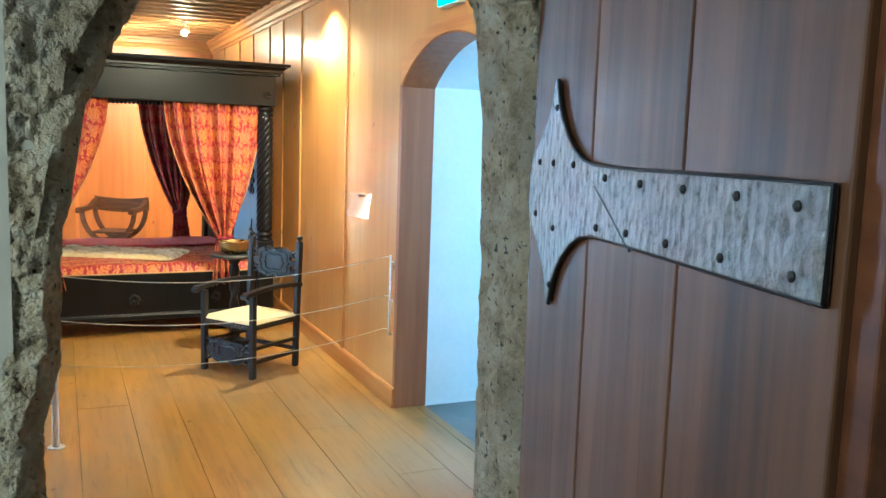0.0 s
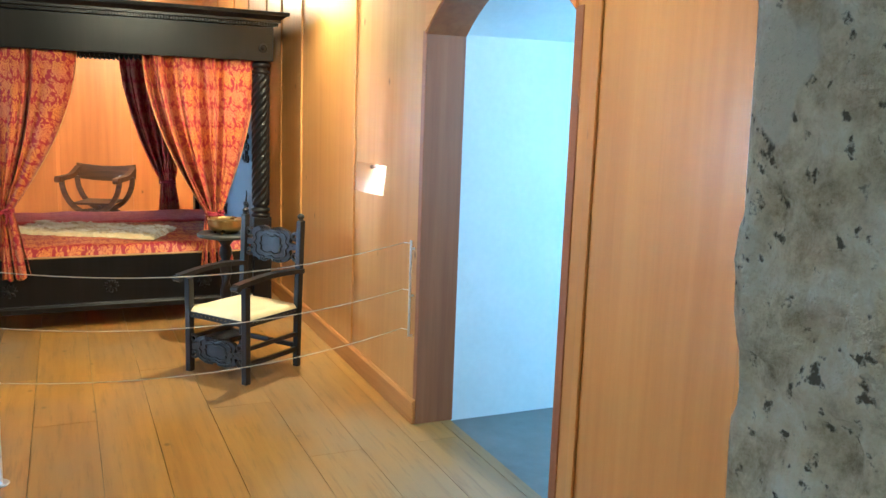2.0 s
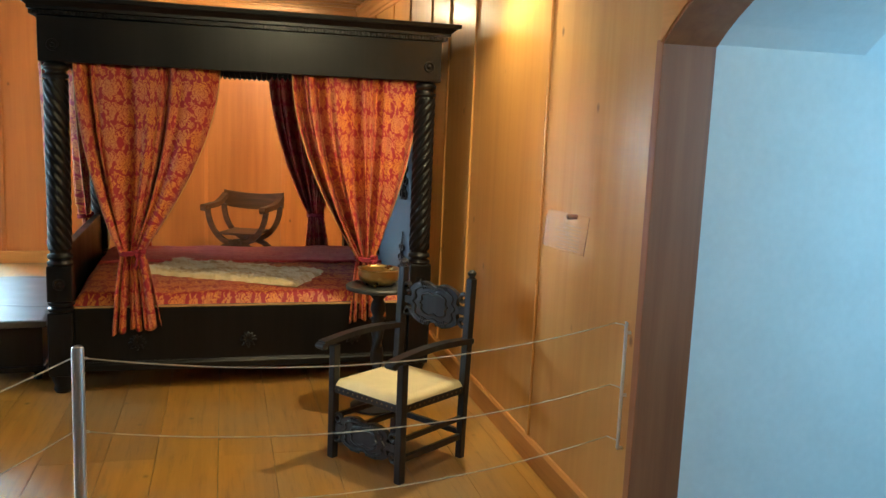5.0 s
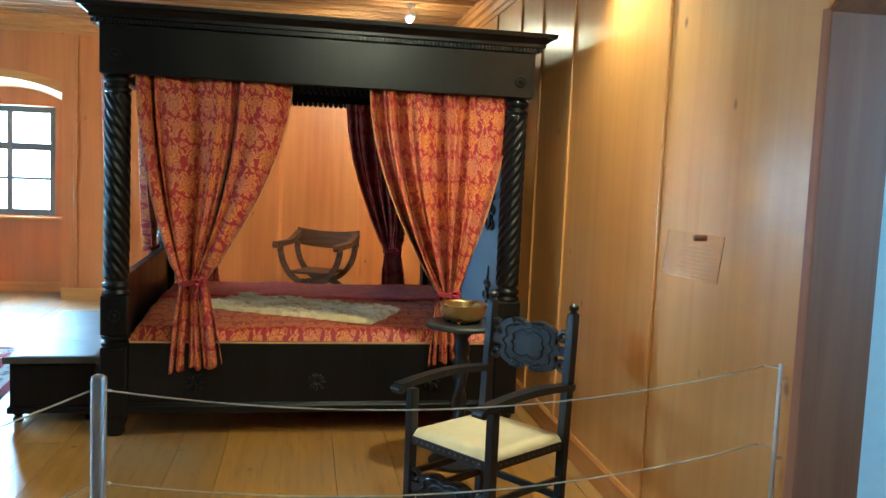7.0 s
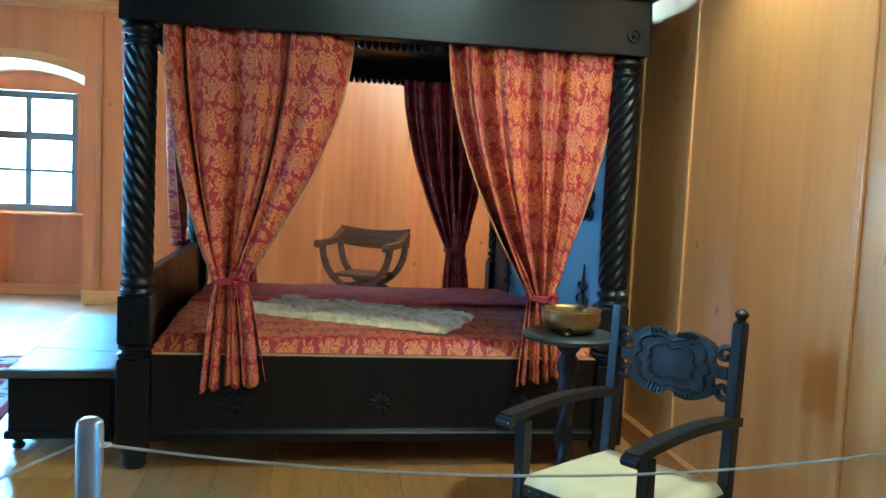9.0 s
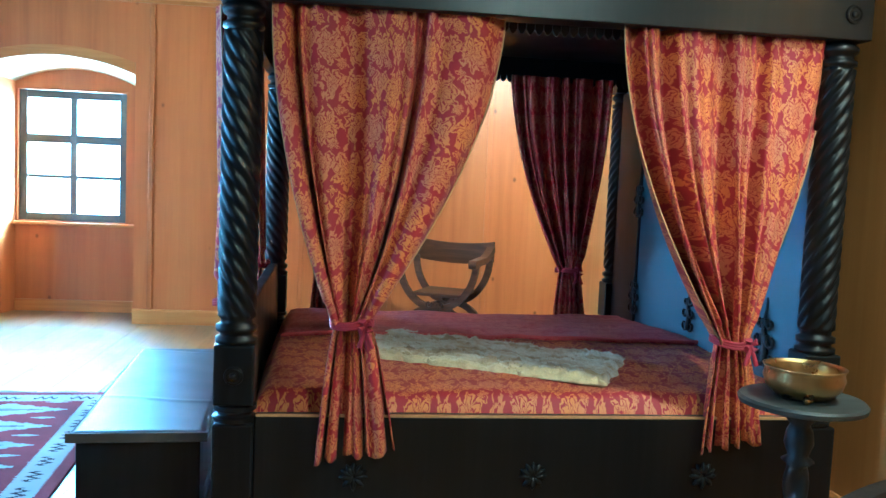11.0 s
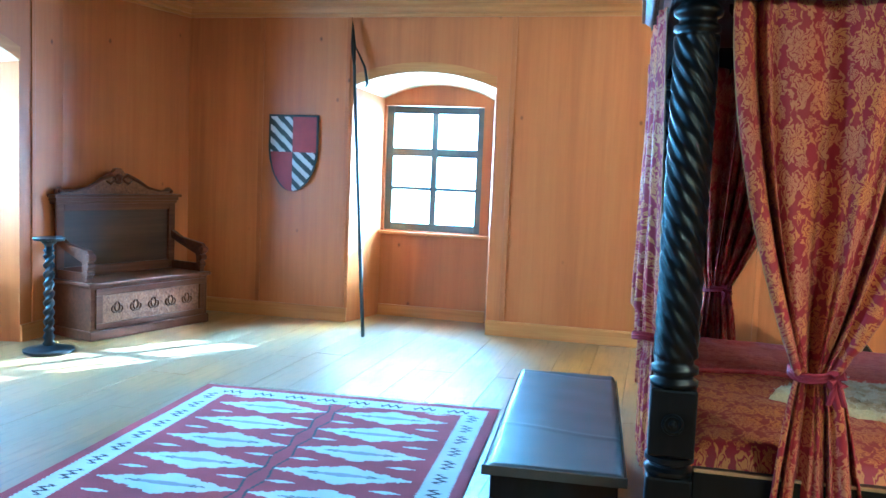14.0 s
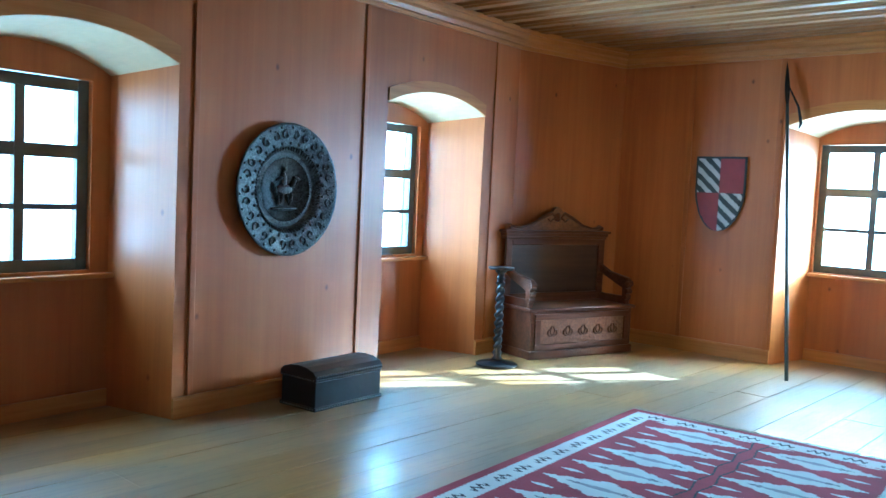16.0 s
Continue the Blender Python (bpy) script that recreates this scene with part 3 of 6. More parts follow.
LIME = plain("lime_plaster", (0.56, 0.55, 0.49), 0.9, vary=0.12, scale=16, relief=0.3)
Y0, Y1 = 1.45, 1.63
entrance = thing("wall_south", "entrance wall with a rough stone doorway", "wall", kind="structure")
N = 850
s = Shape()
ring = []
for i in range(N + 1):
    e = entrance_edge(i / N)
    mid = Vector((1.255, 0, 1.1 if e.z > 1.1 else e.z))
    out = (e - mid).normalized() if e.z > 1.1 else Vector((-1 if i < N / 2 else 1, 0, 0))
    line = []
    # round the jamb: face outside, reveal, face inside
    key = [(0.075, Y0 - 0.004), (0.05, Y0 - 0.012), (0.022, Y0 - 0.010), (0.004, Y0 + 0.012), (0.0, Y0 + 0.05), (0.0, Y0 + 0.09), (0.003, Y1 - 0.045), (0.010, Y1 - 0.012), (0.03, Y1 + 0.004), (0.06, Y1 + 0.004)]
    fine = []
    for (d0, y0), (d1, y1) in zip(key, key[1:]):
        fine += [(d0 + (d1 - d0) * t, y0 + (y1 - y0) * t) for t in (0, 0.25, 0.5, 0.75)]
    fine.append(key[-1])
    for j, (d, yy) in enumerate(fine):
        q = e + out * d + Vector((0, yy, 0))
        k = noise.noise(q * 8.0) * 0.022 + noise.noise(q * 24.0) * 0.018 + noise.noise(q * 48.0) * 0.008 + noise.noise(q * 3.1) * 0.014 - 0.016 * max(0, noise.noise(q * 40.0) - 0.25)
        k += 0.006 * noise.noise(q * 75.0)
        patch = min(1, max(0, (noise.noise(q * 5.0 + Vector((4, 0, 2))) - 0.12) * 9))     # smooth scraps of old plaster
        k = k * (1 - patch) + 0.002 * patch
        line.append(q + out * abs(k) * (1.0 if 8 <= j <= 28 else 0.3) + Vector((0, k * (0.6 if j < 9 or j > 31 else 0.15), 0)))
    ring.append(line)
W = len(ring[0])
s.add([q for line in ring for q in line], [(i * W + j, (i + 1) * W + j, (i + 1) * W + j + 1, i * W + j + 1) for i in range(N) for j in range(W - 1)])
part("stone_jamb", s, STONE, entrance, "rough yellowish rubble stone", smooth="all")
# rubble round the head and beside the jamb, out to the plaster's straight edge
s = Shape()
sp = []
for i in range(N + 1):
    q = ring[i][4]
    x_edge = 0.845 if q.x < 1.255 else 1.70
    out = Vector((x_edge, 0, q.z)) if q.z < 1.55 else None
    if out is None:
        d = (Vector((q.x, 0, q.z)) - Vector((1.255, 0, 1.35))).normalized()
        tx = (x_edge - 1.255) / d.x if abs(d.x) > 1e-4 else 9
        tz = (2.55 - 1.35) / d.z if d.z > 1e-4 else 9
        t = min(tx, tz)
        out = Vector((1.255 + d.x * t, 0, 1.35 + d.z * t))
    row = []
    for j in range(29):
        p = Vector((q.x, 0, q.z)).lerp(out, j / 28)
        k = noise.noise(p * 8.0) * 0.014 + noise.noise(p * 23.0) * 0.013 + noise.noise(p * 52.0) * 0.010 + noise.noise(p * 105.0) * 0.005
        k += 0.03 * max(0, noise.noise(p * 34.0 + Vector((7, 0, 1))) - 0.42)
        row.append((p.x, Y0 - 0.012 + k * (1 if j < 28 else 0.2), p.z))
    sp.append(row)
s.add([p for row in sp for p in row], [(i * 29 + j, (i + 1) * 29 + j, (i + 1) * 29 + j + 1, i * 29 + j + 1) for i in range(N) for j in range(28)])
part("rubble_face", s, STONE, entrance, "rough pitted rubble stone with plaster scraps", smooth="all")
for yy, dd in ((Y0, 0.03), (Y1, -0.03)):
    s = Shape()
    for i in range(N):
        a, b = ring[i][4 if dd > 0 else -5], ring[i + 1][4 if dd > 0 else -5]
        ax, bx = (-4.3 if a.x < 1.255 else 3.6), (-4.3 if b.x < 1.255 else 3.6)
        if ax == bx:
            s.add([(a.x, yy, a.z), (b.x, yy, b.z), (bx, yy, b.z), (ax, yy, a.z), (a.x, yy + dd, a.z), (b.x, yy + dd, b.z), (bx, yy + dd, b.z), (ax, yy + dd, a.z)],
                  [(0, 1, 2, 3), (4, 7, 6, 5), (0, 4, 5, 1), (2, 6, 7, 3)])
    top = max(q[4].z for q in ring) - 0.005
    s.box(-4.3, 3.6, min(yy, yy + dd), max(yy, yy + dd), top, TOP + 0.1)
    part("plaster_face", s, LIME, entrance)

# lobby outside the entrance
lobby = thing("lobby", "plastered lobby in front of the stone doorway", "lobby", kind="structure")
part("lobby_wall", Shape().box(-1.3, -1.2, -2.2, 1.45, 0, 2.7), LIME, lobby)
part("lobby_wall", Shape().box(1.95, 2.05, -2.2, 1.45, 0, 2.7), LIME, lobby)
part("lobby_wall", Shape().box(-1.2, 1.95, -2.3, -2.2, 0, 2.7), LIME, lobby)
part("lobby_ceiling", Shape().box(-1.3, 2.05, -2.3, 1.45, 2.7, 2.8), LIME, lobby)

# ---- bed ----
BED = pose(0.36, 7.64, 0, 0, 0, 1.5)
BW, BD = 2.18, 2.05
bed = thing("four_poster_bed", "black carved four-poster bed with twisted columns", "bed", BED)


def spiral(hand):
    """Eight rope-like strands wound round the column, to one hand or the other."""
    def twist(a, z, r):
        if 0.865 < z < 1.852:
            return r * (0.94 + 0.17 * abs(math.cos(4 * (a + hand * 13.0 * (z - 0.86)))))
        return r
    return twist


POST = [(0.02, 0), (0.045, 0.003), (0.055, 0.02), (0.05, 0.05), (0.066, 0.09), (0.066, 0.11), (0.04, 0.115)]
COLUMN = [(0.05, 0.775), (0.072, 0.778), (0.074, 0.795), (0.058, 0.803), (0.058, 0.812), (0.072, 0.82), (0.072, 0.838), (0.056, 0.846), (0.056, 0.86)]
COLUMN += [(0.062, 0.87 + 0.98 * i / 110) for i in range(111)]
COLUMN += [(0.052, 1.855), (0.07, 1.862), (0.07, 1.878), (0.056, 1.886), (0.056, 1.90), (0.07, 1.908), (0.074, 1.925), (0.06, 1.94), (0.05, 1.95)]
LOWTURN = [(0.05, 0.495), (0.074, 0.50), (0.078, 0.515), (0.06, 0.523), (0.06, 0.532), (0.076, 0.54), (0.076, 0.556), (0.05, 0.565)]


def roundel(parent, m):
    s = Shape().lathe([(0.03, 0), (0.034, 0.004), (0.032, 0.009), (0.026, 0.010), (0.022, 0.005), (0.013, 0.005), (0.011, 0.012), (0.004, 0.016)], 20, m)
    part("roundel", s, EBONY, parent, smooth=True)


def bed_post(u, v):
    p = part("post", Shape().lathe(COLUMN, 64, twist=spiral(1 if u < 1 else -1)), EBONY, bed, smooth="all", m=pose(u, v, 0))
    part("lower_block", Shape().box(-0.07, 0.07, -0.07, 0.07, 0.11, 0.497), EBONY, p, bevel=0.008)
    part("middle_block", Shape().box(-0.07, 0.07, -0.07, 0.07, 0.563, 0.777), EBONY, p, bevel=0.008)
    part("turning", Shape().lathe(LOWTURN, 24), EBONY, p, smooth=True)
    part("foot", Shape().lathe(POST, 24), EBONY, p, smooth=True)
    part("top_block", Shape().box(-0.075, 0.075, -0.075, 0.075, 1.948, 2.10), EBONY, p, bevel=0.004)
    roundel(p, pose(0, -0.069, 0.67, 90))
    return p


SKEW = 0.09                    # the head end stands out of square
for u, v in ((0, 0), (0, BD), (BW, 0), (BW - SKEW, BD + 0.06)):
    bed_post(u, v)
for u in (0.0, BW):
    roundel(bed, pose(u, -0.083, 2.04, 90))
part("front_rail", Shape().box(0.07, BW - 0.07, -0.035, 0.035, 0.17, 0.52), EBONY, bed, bevel=0.006)
part("front_plinth", Shape().prism([(-0.05, 0.13), (0.05, 0.13), (0.05, 0.165), (0.038, 0.18), (-0.04, 0.18), (-0.05, 0.165)], 0.07, BW - 0.07, Matrix(((0, 1, 0, 0), (1, 0, 0, 0), (0, 0, 1, 0), (0, 0, 0, 1)))), EBONY, bed)
part("back_rail", Shape().box(0.07, BW - 0.07, BD - 0.035, BD + 0.035, 0.15, 0.52), EBONY, bed, bevel=0.006)
part("foot_board", Shape().prism([(0.07, 0.15), (BD - 0.07, 0.15), (BD - 0.07, 0.72), (BD - 0.2, 0.86), (0.2, 0.86), (0.07, 0.72)], -0.025, 0.025, Matrix(((0, 1, 0, 0), (1, 0, 0, 0), (0, 0, 1, 0), (0, 0, 0, 1)))), EBONY, bed, bevel=0.006)
BLUE = plain("blue_headboard", (0.075, 0.115, 0.15), 0.55, vary=0.15, scale=6, relief=0.1)
head = part("headboard", Shape().box(-0.02, 0.02, 0.07, BD - 0.02, 0.15, 1.95), BLUE, bed, "dull grey-blue painted panel", bevel=0.004, m=pose(BW, 0, 0, 0, 0, math.degrees(math.atan(SKEW / BD))))
# canopy
part("frieze", Shape().box(-0.08, BW + 0.08, -0.082, -0.03, 1.95, 2.20), EBONY, bed, bevel=0.004)
part("frieze", Shape().box(-0.08, BW + 0.08, BD + 0.03, BD + 0.082, 2.05, 2.20), EBONY, bed, bevel=0.004)
part("frieze", Shape().box(-0.082, -0.03, -0.029, BD + 0.029, 1.95, 2.20), EBONY, bed, bevel=0.004)
part("frieze", Shape().box(BW + 0.03, BW + 0.082, -0.029, BD + 0.029, 1.95, 2.20), EBONY, bed, bevel=0.004)
rings = [(0.085, 2.20), (0.10, 2.202), (0.10, 2.226), (0.125, 2.23), (0.125, 2.248), (0.132, 2.252), (0.16, 2.275), (0.175, 2.278), (0.178, 2.30), (0.16, 2.305)]
part("cornice", Shape().steps(0, BW, 0, BD, rings), EBONY, bed)
s = Shape()
for i in range(120):
    u = -0.1 + (BW + 0.2) * i / 119
    s.box(u - 0.006, u + 0.006, -0.118, -0.098, 2.203, 2.224)
for i in range(104):
    v = -0.1 + (BD + 0.2) * i / 103
    s.box(-0.118, -0.098, v - 0.006, v + 0.006, 2.203, 2.224)
tagged(part("dentil_moulding", s, EBONY, bed), kind="stuff")
part("tester", Shape().box(-0.03, BW + 0.03, -0.03, BD + 0.03, 2.12, 2.15), EBONY, bed)


def pendants(a, b, z, v, n, name):
    s = Shape()
    for i in range(n):
        u = a + (b - a) * (i + 0.5) / n
        w = (b - a) / n * 0.46
        s.prism([(u - w, z), (u - w, z - 0.02), (u - w * 0.5, z - 0.034), (u, z - 0.04), (u + w * 0.5, z - 0.034), (u + w, z - 0.02), (u + w, z)], v - 0.008, v + 0.008)
    tagged(part(name, s, EBONY, bed), kind="stuff")


part("back_valance", Shape().box(0.06, BW - 0.06, BD - 0.03, BD - 0.012, 2.01, 2.122), EBONY, bed)
pendants(0.06, BW - 0.06, 2.012, BD - 0.02, 52, "scalloped_fringe")
pendants(0.09, BW - 0.09, 1.952, 0.05, 62, "scalloped_fringe")


# ---- cloth ----
def damask(name, ground, flower, flower_2, rough=0.6, size=1.0):
    m, ns, ls, b = material(name, rough)
    uv = coords(ns, ls, (size, size, size), "UV")
    warp = node(ns, ls, "TexNoise", {"Vector": uv, "Scale": 11.0, "Detail": 4.0, "Roughness": 0.6})
    wv = node(ns, ls, "VectorMath", {0: warp.outputs["Color"], 1: (0.5, 0.5, 0.5)}, op="SUBTRACT")
    ws = node(ns, ls, "VectorMath", {0: wv.outputs[0]}, op="SCALE")
    ws.inputs["Scale"].default_value = 0.05
    pos = node(ns, ls, "VectorMath", {0: uv, 1: ws.outputs[0]}, op="ADD").outputs[0]
    curl = node(ns, ls, "TexNoise", {"Vector": uv, "Scale": 38.0, "Detail": 2.0})
    cs = node(ns, ls, "VectorMath", {0: node(ns, ls, "VectorMath", {0: curl.outputs["Color"], 1: (0.5, 0.5, 0.5)}, op="SUBTRACT").outputs[0]}, op="SCALE")
    cs.inputs["Scale"].default_value = 0.034
    pos = node(ns, ls, "VectorMath", {0: pos, 1: cs.outputs[0]}, op="ADD").outputs[0]
    at = node(ns, ls, "SeparateXYZ", {0: pos})

    def calc(op, *a):
        return node(ns, ls, "Math", dict(enumerate(a)), op=op).outputs[0]

    WIDE_, HIGH = 0.19, 0.28

    def blossom(ox, oy, radius, tall, petals, deep, teeth, vein):
        """One motif of the repeat: a lobed outline with toothed edge, cut by ringed veins."""
        x = calc("MULTIPLY", calc("SUBTRACT", calc("FRACT", calc("MULTIPLY_ADD", at.outputs[0], 1 / WIDE_, ox)), 0.5), WIDE_)
        y = calc("MULTIPLY", calc("SUBTRACT", calc("FRACT", calc("MULTIPLY_ADD", at.outputs[1], 1 / HIGH, oy)), 0.5), HIGH / tall)
        dist = calc("SQRT", calc("ADD", calc("MULTIPLY", x, x), calc("MULTIPLY", y, y)))
        angle = calc("ARCTAN2", x, y)
        lobes = calc("ABSOLUTE", calc("COSINE", calc("MULTIPLY", angle, petals / 2)))
        edge = calc("MULTIPLY_ADD", lobes, deep * radius, (1 - deep) * radius)
        edge = calc("MULTIPLY_ADD", calc("COSINE", calc("MULTIPLY", angle, teeth)), 0.06 * radius, edge)
        gap = calc("SUBTRACT", edge, dist)
        inside = node(ns, ls, "MapRange", {"Value": gap, "From Min": 0.0, "From Max": 0.0025}).outputs[0]
        ring = calc("SINE", calc("MULTIPLY_ADD", calc("COSINE", calc("MULTIPLY", angle, petals)), 1.3, calc("MULTIPLY", gap, vein)))
        cut = node(ns, ls, "MapRange", {"Value": ring, "From Min": -0.75, "From Max": -0.35}).outputs[0]
        return calc("MULTIPLY", inside, cut)

    top_ = None
    for ox, oy in ((0.0, 0.0), (0.5, 0.5)):
        for motif in (blossom(ox, oy, 0.059, 1.1, 7, 0.34, 19, 300.0), blossom(ox + 0.46, oy + 0.06, 0.042, 1.5, 3, 0.55, 13, 400.0), blossom(ox + 0.27, oy + 0.31, 0.022, 1.0, 5, 0.5, 15, 600.0), blossom(ox + 0.72, oy + 0.24, 0.020, 1.2, 4, 0.6, 11, 600.0)):
            top_ = calc("MAXIMUM", top_, motif) if top_ else motif
        # winding stems with small leaves
        sway = calc("SINE", calc("MULTIPLY_ADD", at.outputs[1], 2 * math.pi / HIGH, ox * 2 * math.pi + 0.6))
        sx = calc("MULTIPLY", calc("SUBTRACT", calc("FRACT", calc("MULTIPLY_ADD", at.outputs[0], 1 / WIDE_, ox + 0.25)), 0.5), WIDE_)
        off = calc("ABSOLUTE", calc("MULTIPLY_ADD", sway, -0.035, sx))
        leafy = calc("MULTIPLY_ADD", calc("ABSOLUTE", calc("SINE", calc("MULTIPLY", at.outputs[1], 95.0))), 0.0055, 0.0008)
        top_ = calc("MAXIMUM", top_, node(ns, ls, "MapRange", {"Value": calc("SUBTRACT", leafy, off), "From Min": 0.0, "From Max": 0.002}).outputs[0])
    fac = node(ns, ls, "MapRange", {"Value": top_, "To Max": 0.92})
    tint = node(ns, ls, "TexNoise", {"Vector": uv, "Scale": 4.0, "Detail": 2.0})
    gold = mix(ns, ls, node(ns, ls, "MapRange", {"Value": tint.outputs[0], "From Min": 0.4, "From Max": 0.6}).outputs[0], flower, flower_2)
    col = mix(ns, ls, fac.outputs[0], ground, gold)
    ls.new(col, b.inputs["Base Color"])
    b.inputs["Sheen Weight"].default_value = 0.06
    weave = node(ns, ls, "TexNoise", {"Vector": uv, "Scale": 400.0, "Detail": 1.0})
    hh = node(ns, ls, "Math", {0: fac.outputs[0], 1: weave.outputs[0]}, op="ADD")
    bump(ns, ls, b, hh.outputs[0], 0.25, 0.002)
    return m


DAMASK = damask("red_gold_damask", (0.30, 0.006, 0.018), (0.64, 0.225, 0.030), (0.56, 0.20, 0.075))
REVERSE = damask("damask_reverse", (0.45, 0.008, 0.014), (0.66, 0.20, 0.09), (0.58, 0.14, 0.07))
BACKING = plain("curtain_lining", (0.40, 0.022, 0.045), 0.7, vary=0.2, scale=40)
TIE_CLOTH = plain("tie_cloth", (0.30, 0.015, 0.03), 0.7, vary=0.25, scale=60)
BRAID = plain("gold_braid", (0.45, 0.26, 0.10), 0.6, vary=0.3, scale=90)


def uv_sheet(ob, nu, nv, us, vs):
    """UV for the first nu x nv grid of a mesh, in metres."""
    me = ob.data
    lay = me.uv_layers.new(name="UVMap")
    w = nu + 1
    for loop in me.loops:
        i, j = loop.vertex_index % w, loop.vertex_index // w
        lay.data[loop.index].uv = (us * i / nu, vs * j / nv)


def curtain(name, label, m, width, top, tie, low, tie_u, low_w, folds, seed, mat, cloth=1.5, fold=0.06, tie_w=0.11):
    """A curtain gathered at a tie: width at the top, from u = 0; tie_u: where the tie sits."""
    rnd = random.Random(seed)
    ph = [rnd.uniform(0, 6.28) for _ in range(5)]
    nu, nv = 110, 64
    thing_ = thing(name, label, "curtain", m)

    def at(e, k):
        z = top + (low - top) * k
        kt = (top - tie) / (top - low)
        if k < kt:
            q = k / kt
            q = 1 - (1 - q ** 1.75)
            w = width + (tie_w - width) * q
            c = width / 2 + (tie_u - width / 2) * q
        else:
            q = (k - kt) / (1 - kt)
            q = q ** 0.7
            w = tie_w + (low_w - tie_w) * q
            c = tie_u + 0.02 * q
        warp_e = e + 0.035 * math.sin(2 * math.pi * e * 2 + ph[0]) + 0.012 * math.sin(9 * e + ph[1])
        u = c + (warp_e - 0.5) * w
        amp = fold * (0.45 + 0.75 * min(1, k / kt)) * (0.9 + 0.3 * math.sin(5 * e + ph[2]))
        if abs(k - kt) < 0.05:
            amp *= 0.75
        if k > kt:
            amp *= 0.4
        deep = max(0.0, math.cos(2 * math.pi * folds * e + ph[3] + 0.5 * math.sin(3 * k + ph[4]) + 0.8 * math.sin(4 * e)))
        v = amp * (2.3 * deep ** 2.5 - 0.7) + 0.3 * amp * math.sin(2 * math.pi * folds * 2.3 * e + ph[1])
        v -= 0.03 * min(1, k / kt)
        u += 0.3 * amp * math.cos(2 * math.pi * folds * e + ph[3])
        if k < 0.02:
            v += 0.006 * math.sin(2 * math.pi * folds * 4 * e)
        zz = z - 0.012 * math.sin(2 * math.pi * folds * e + ph[0]) * (k > 0.97) + 0.03 * (e - 0.5) * (k > 0.9)
        return (u, v, zz)

    ob = part("cloth", Shape().grid(at, nu, nv), [mat, BACKING], thing_, smooth="all")
    lay = ob.data.uv_layers.new(name="UVMap")
    shown = [max(0.2, (at(1.0, j / nv)[0] - at(0.0, j / nv)[0]) / width) ** 0.7 for j in range(nv + 1)]
    for loop in ob.data.loops:
        i, j = loop.vertex_index % (nu + 1), loop.vertex_index // (nu + 1)
        lay.data[loop.index].uv = (seed * 0.37 + cloth * 0.85 * (i / nu - 0.5) * shown[j], (top - low) * j / nv)
    sol = ob.modifiers.new("thickness", "SOLIDIFY")
    sol.thickness, sol.offset, sol.material_offset = 0.004, 0.0, 0
    kt = (top - tie) / (top - low)
    edge = [Vector(at(0.0, kt * j / 60)) for j in range(60)]
    part("braid", Shape().tube(edge, 0.003, 6), BRAID, thing_, "thin gold braid edge", smooth=True)
    edge = [Vector(at(1.0, kt * j / 60)) for j in range(60)]
    part("braid", Shape().tube(edge, 0.003, 6), BRAID, thing_, "thin gold braid edge", smooth=True)
    kt = (top - tie) / (top - low)
    band = [at(i / 24, kt) for i in range(25)]
    us = [q[0] for q in band]
    vs = [q[1] for q in band]
    cu, cv, ru, rv = (max(us) + min(us)) / 2, (max(vs) + min(vs)) / 2, (max(us) - min(us)) / 2 + 0.012, (max(vs) - min(vs)) / 2 + 0.012
    s = Shape()
    for dz in (-0.009, 0.0, 0.009):
        s.tube([(cu + (ru - 0.006) * math.cos(a), cv + (rv - 0.006) * math.sin(a), tie + dz + 0.006 * math.sin(2 * a + seed)) for a in [2 * math.pi * i / 28 for i in range(28)]], 0.0065, 8, True)
    band_ = part("tie_band", s, TIE_CLOTH, thing_, "crimson tie band", smooth=True)
    kx, ky = cu + ru * 0.55, cv - rv * 0.85
    s = Shape()
    for w in (0.5, 1.9, 3.6, 5.2):
        s.tube([(kx, ky, tie), (kx + 0.022 * math.cos(w), ky - 0.016, tie + 0.020 * math.sin(w)), (kx + 0.030 * math.cos(w + 0.4), ky - 0.012, tie + 0.028 * math.sin(w + 0.4)), (kx + 0.008 * math.cos(w), ky - 0.006, tie + 0.006 * math.sin(w))], [0.006, 0.010, 0.008, 0.004], 7)
    for w in (-0.012, 0.016):
        s.tube([(kx, ky - 0.004, tie - 0.004), (kx + w * 0.7, ky - 0.012, tie - 0.035), (kx + w * 1.6, ky - 0.008, tie - 0.075)], [0.006, 0.008, 0.009], 7)
    part("bow", s, TIE_CLOTH, band_, "small crimson bow", smooth=True)
    return thing_


curtain("bed_curtain", "red and gold damask bed curtain tied back at the front", BED @ pose(0.08, -0.02, 0), 0.80, 1.955, 0.86, 0.38, 0.32, 0.27, 3.6, 3, DAMASK)
curtain("bed_curtain", "red and gold damask bed curtain tied back beside the headboard", BED @ pose(1.31, -0.02, 0), 0.80, 1.955, 0.82, 0.42, 0.50, 0.24, 4.4, 8, DAMASK)
curtain("bed_curtain", "dark red bed curtain tied back at the far corner", BED @ pose(1.35, BD - 0.06, 0), 0.62, 2.01, 0.86, 0.42, 0.40, 0.22, 6, 12, REVERSE)
curtain("bed_curtain", "dark red bed curtain tied back at the far foot corner", BED @ pose(0.10, BD - 0.06, 0), 0.62, 2.01, 0.86, 0.42, 0.20, 0.22, 6, 17, REVERSE)
curtain("bed_curtain", "red damask bed curtain at the foot end", BED @ pose(-0.10, 0.09, 0, 0, 0, 90), 0.66, 1.955, 0.86, 0.40, 0.30, 0.24, 5, 21, DAMASK, fold=0.03)
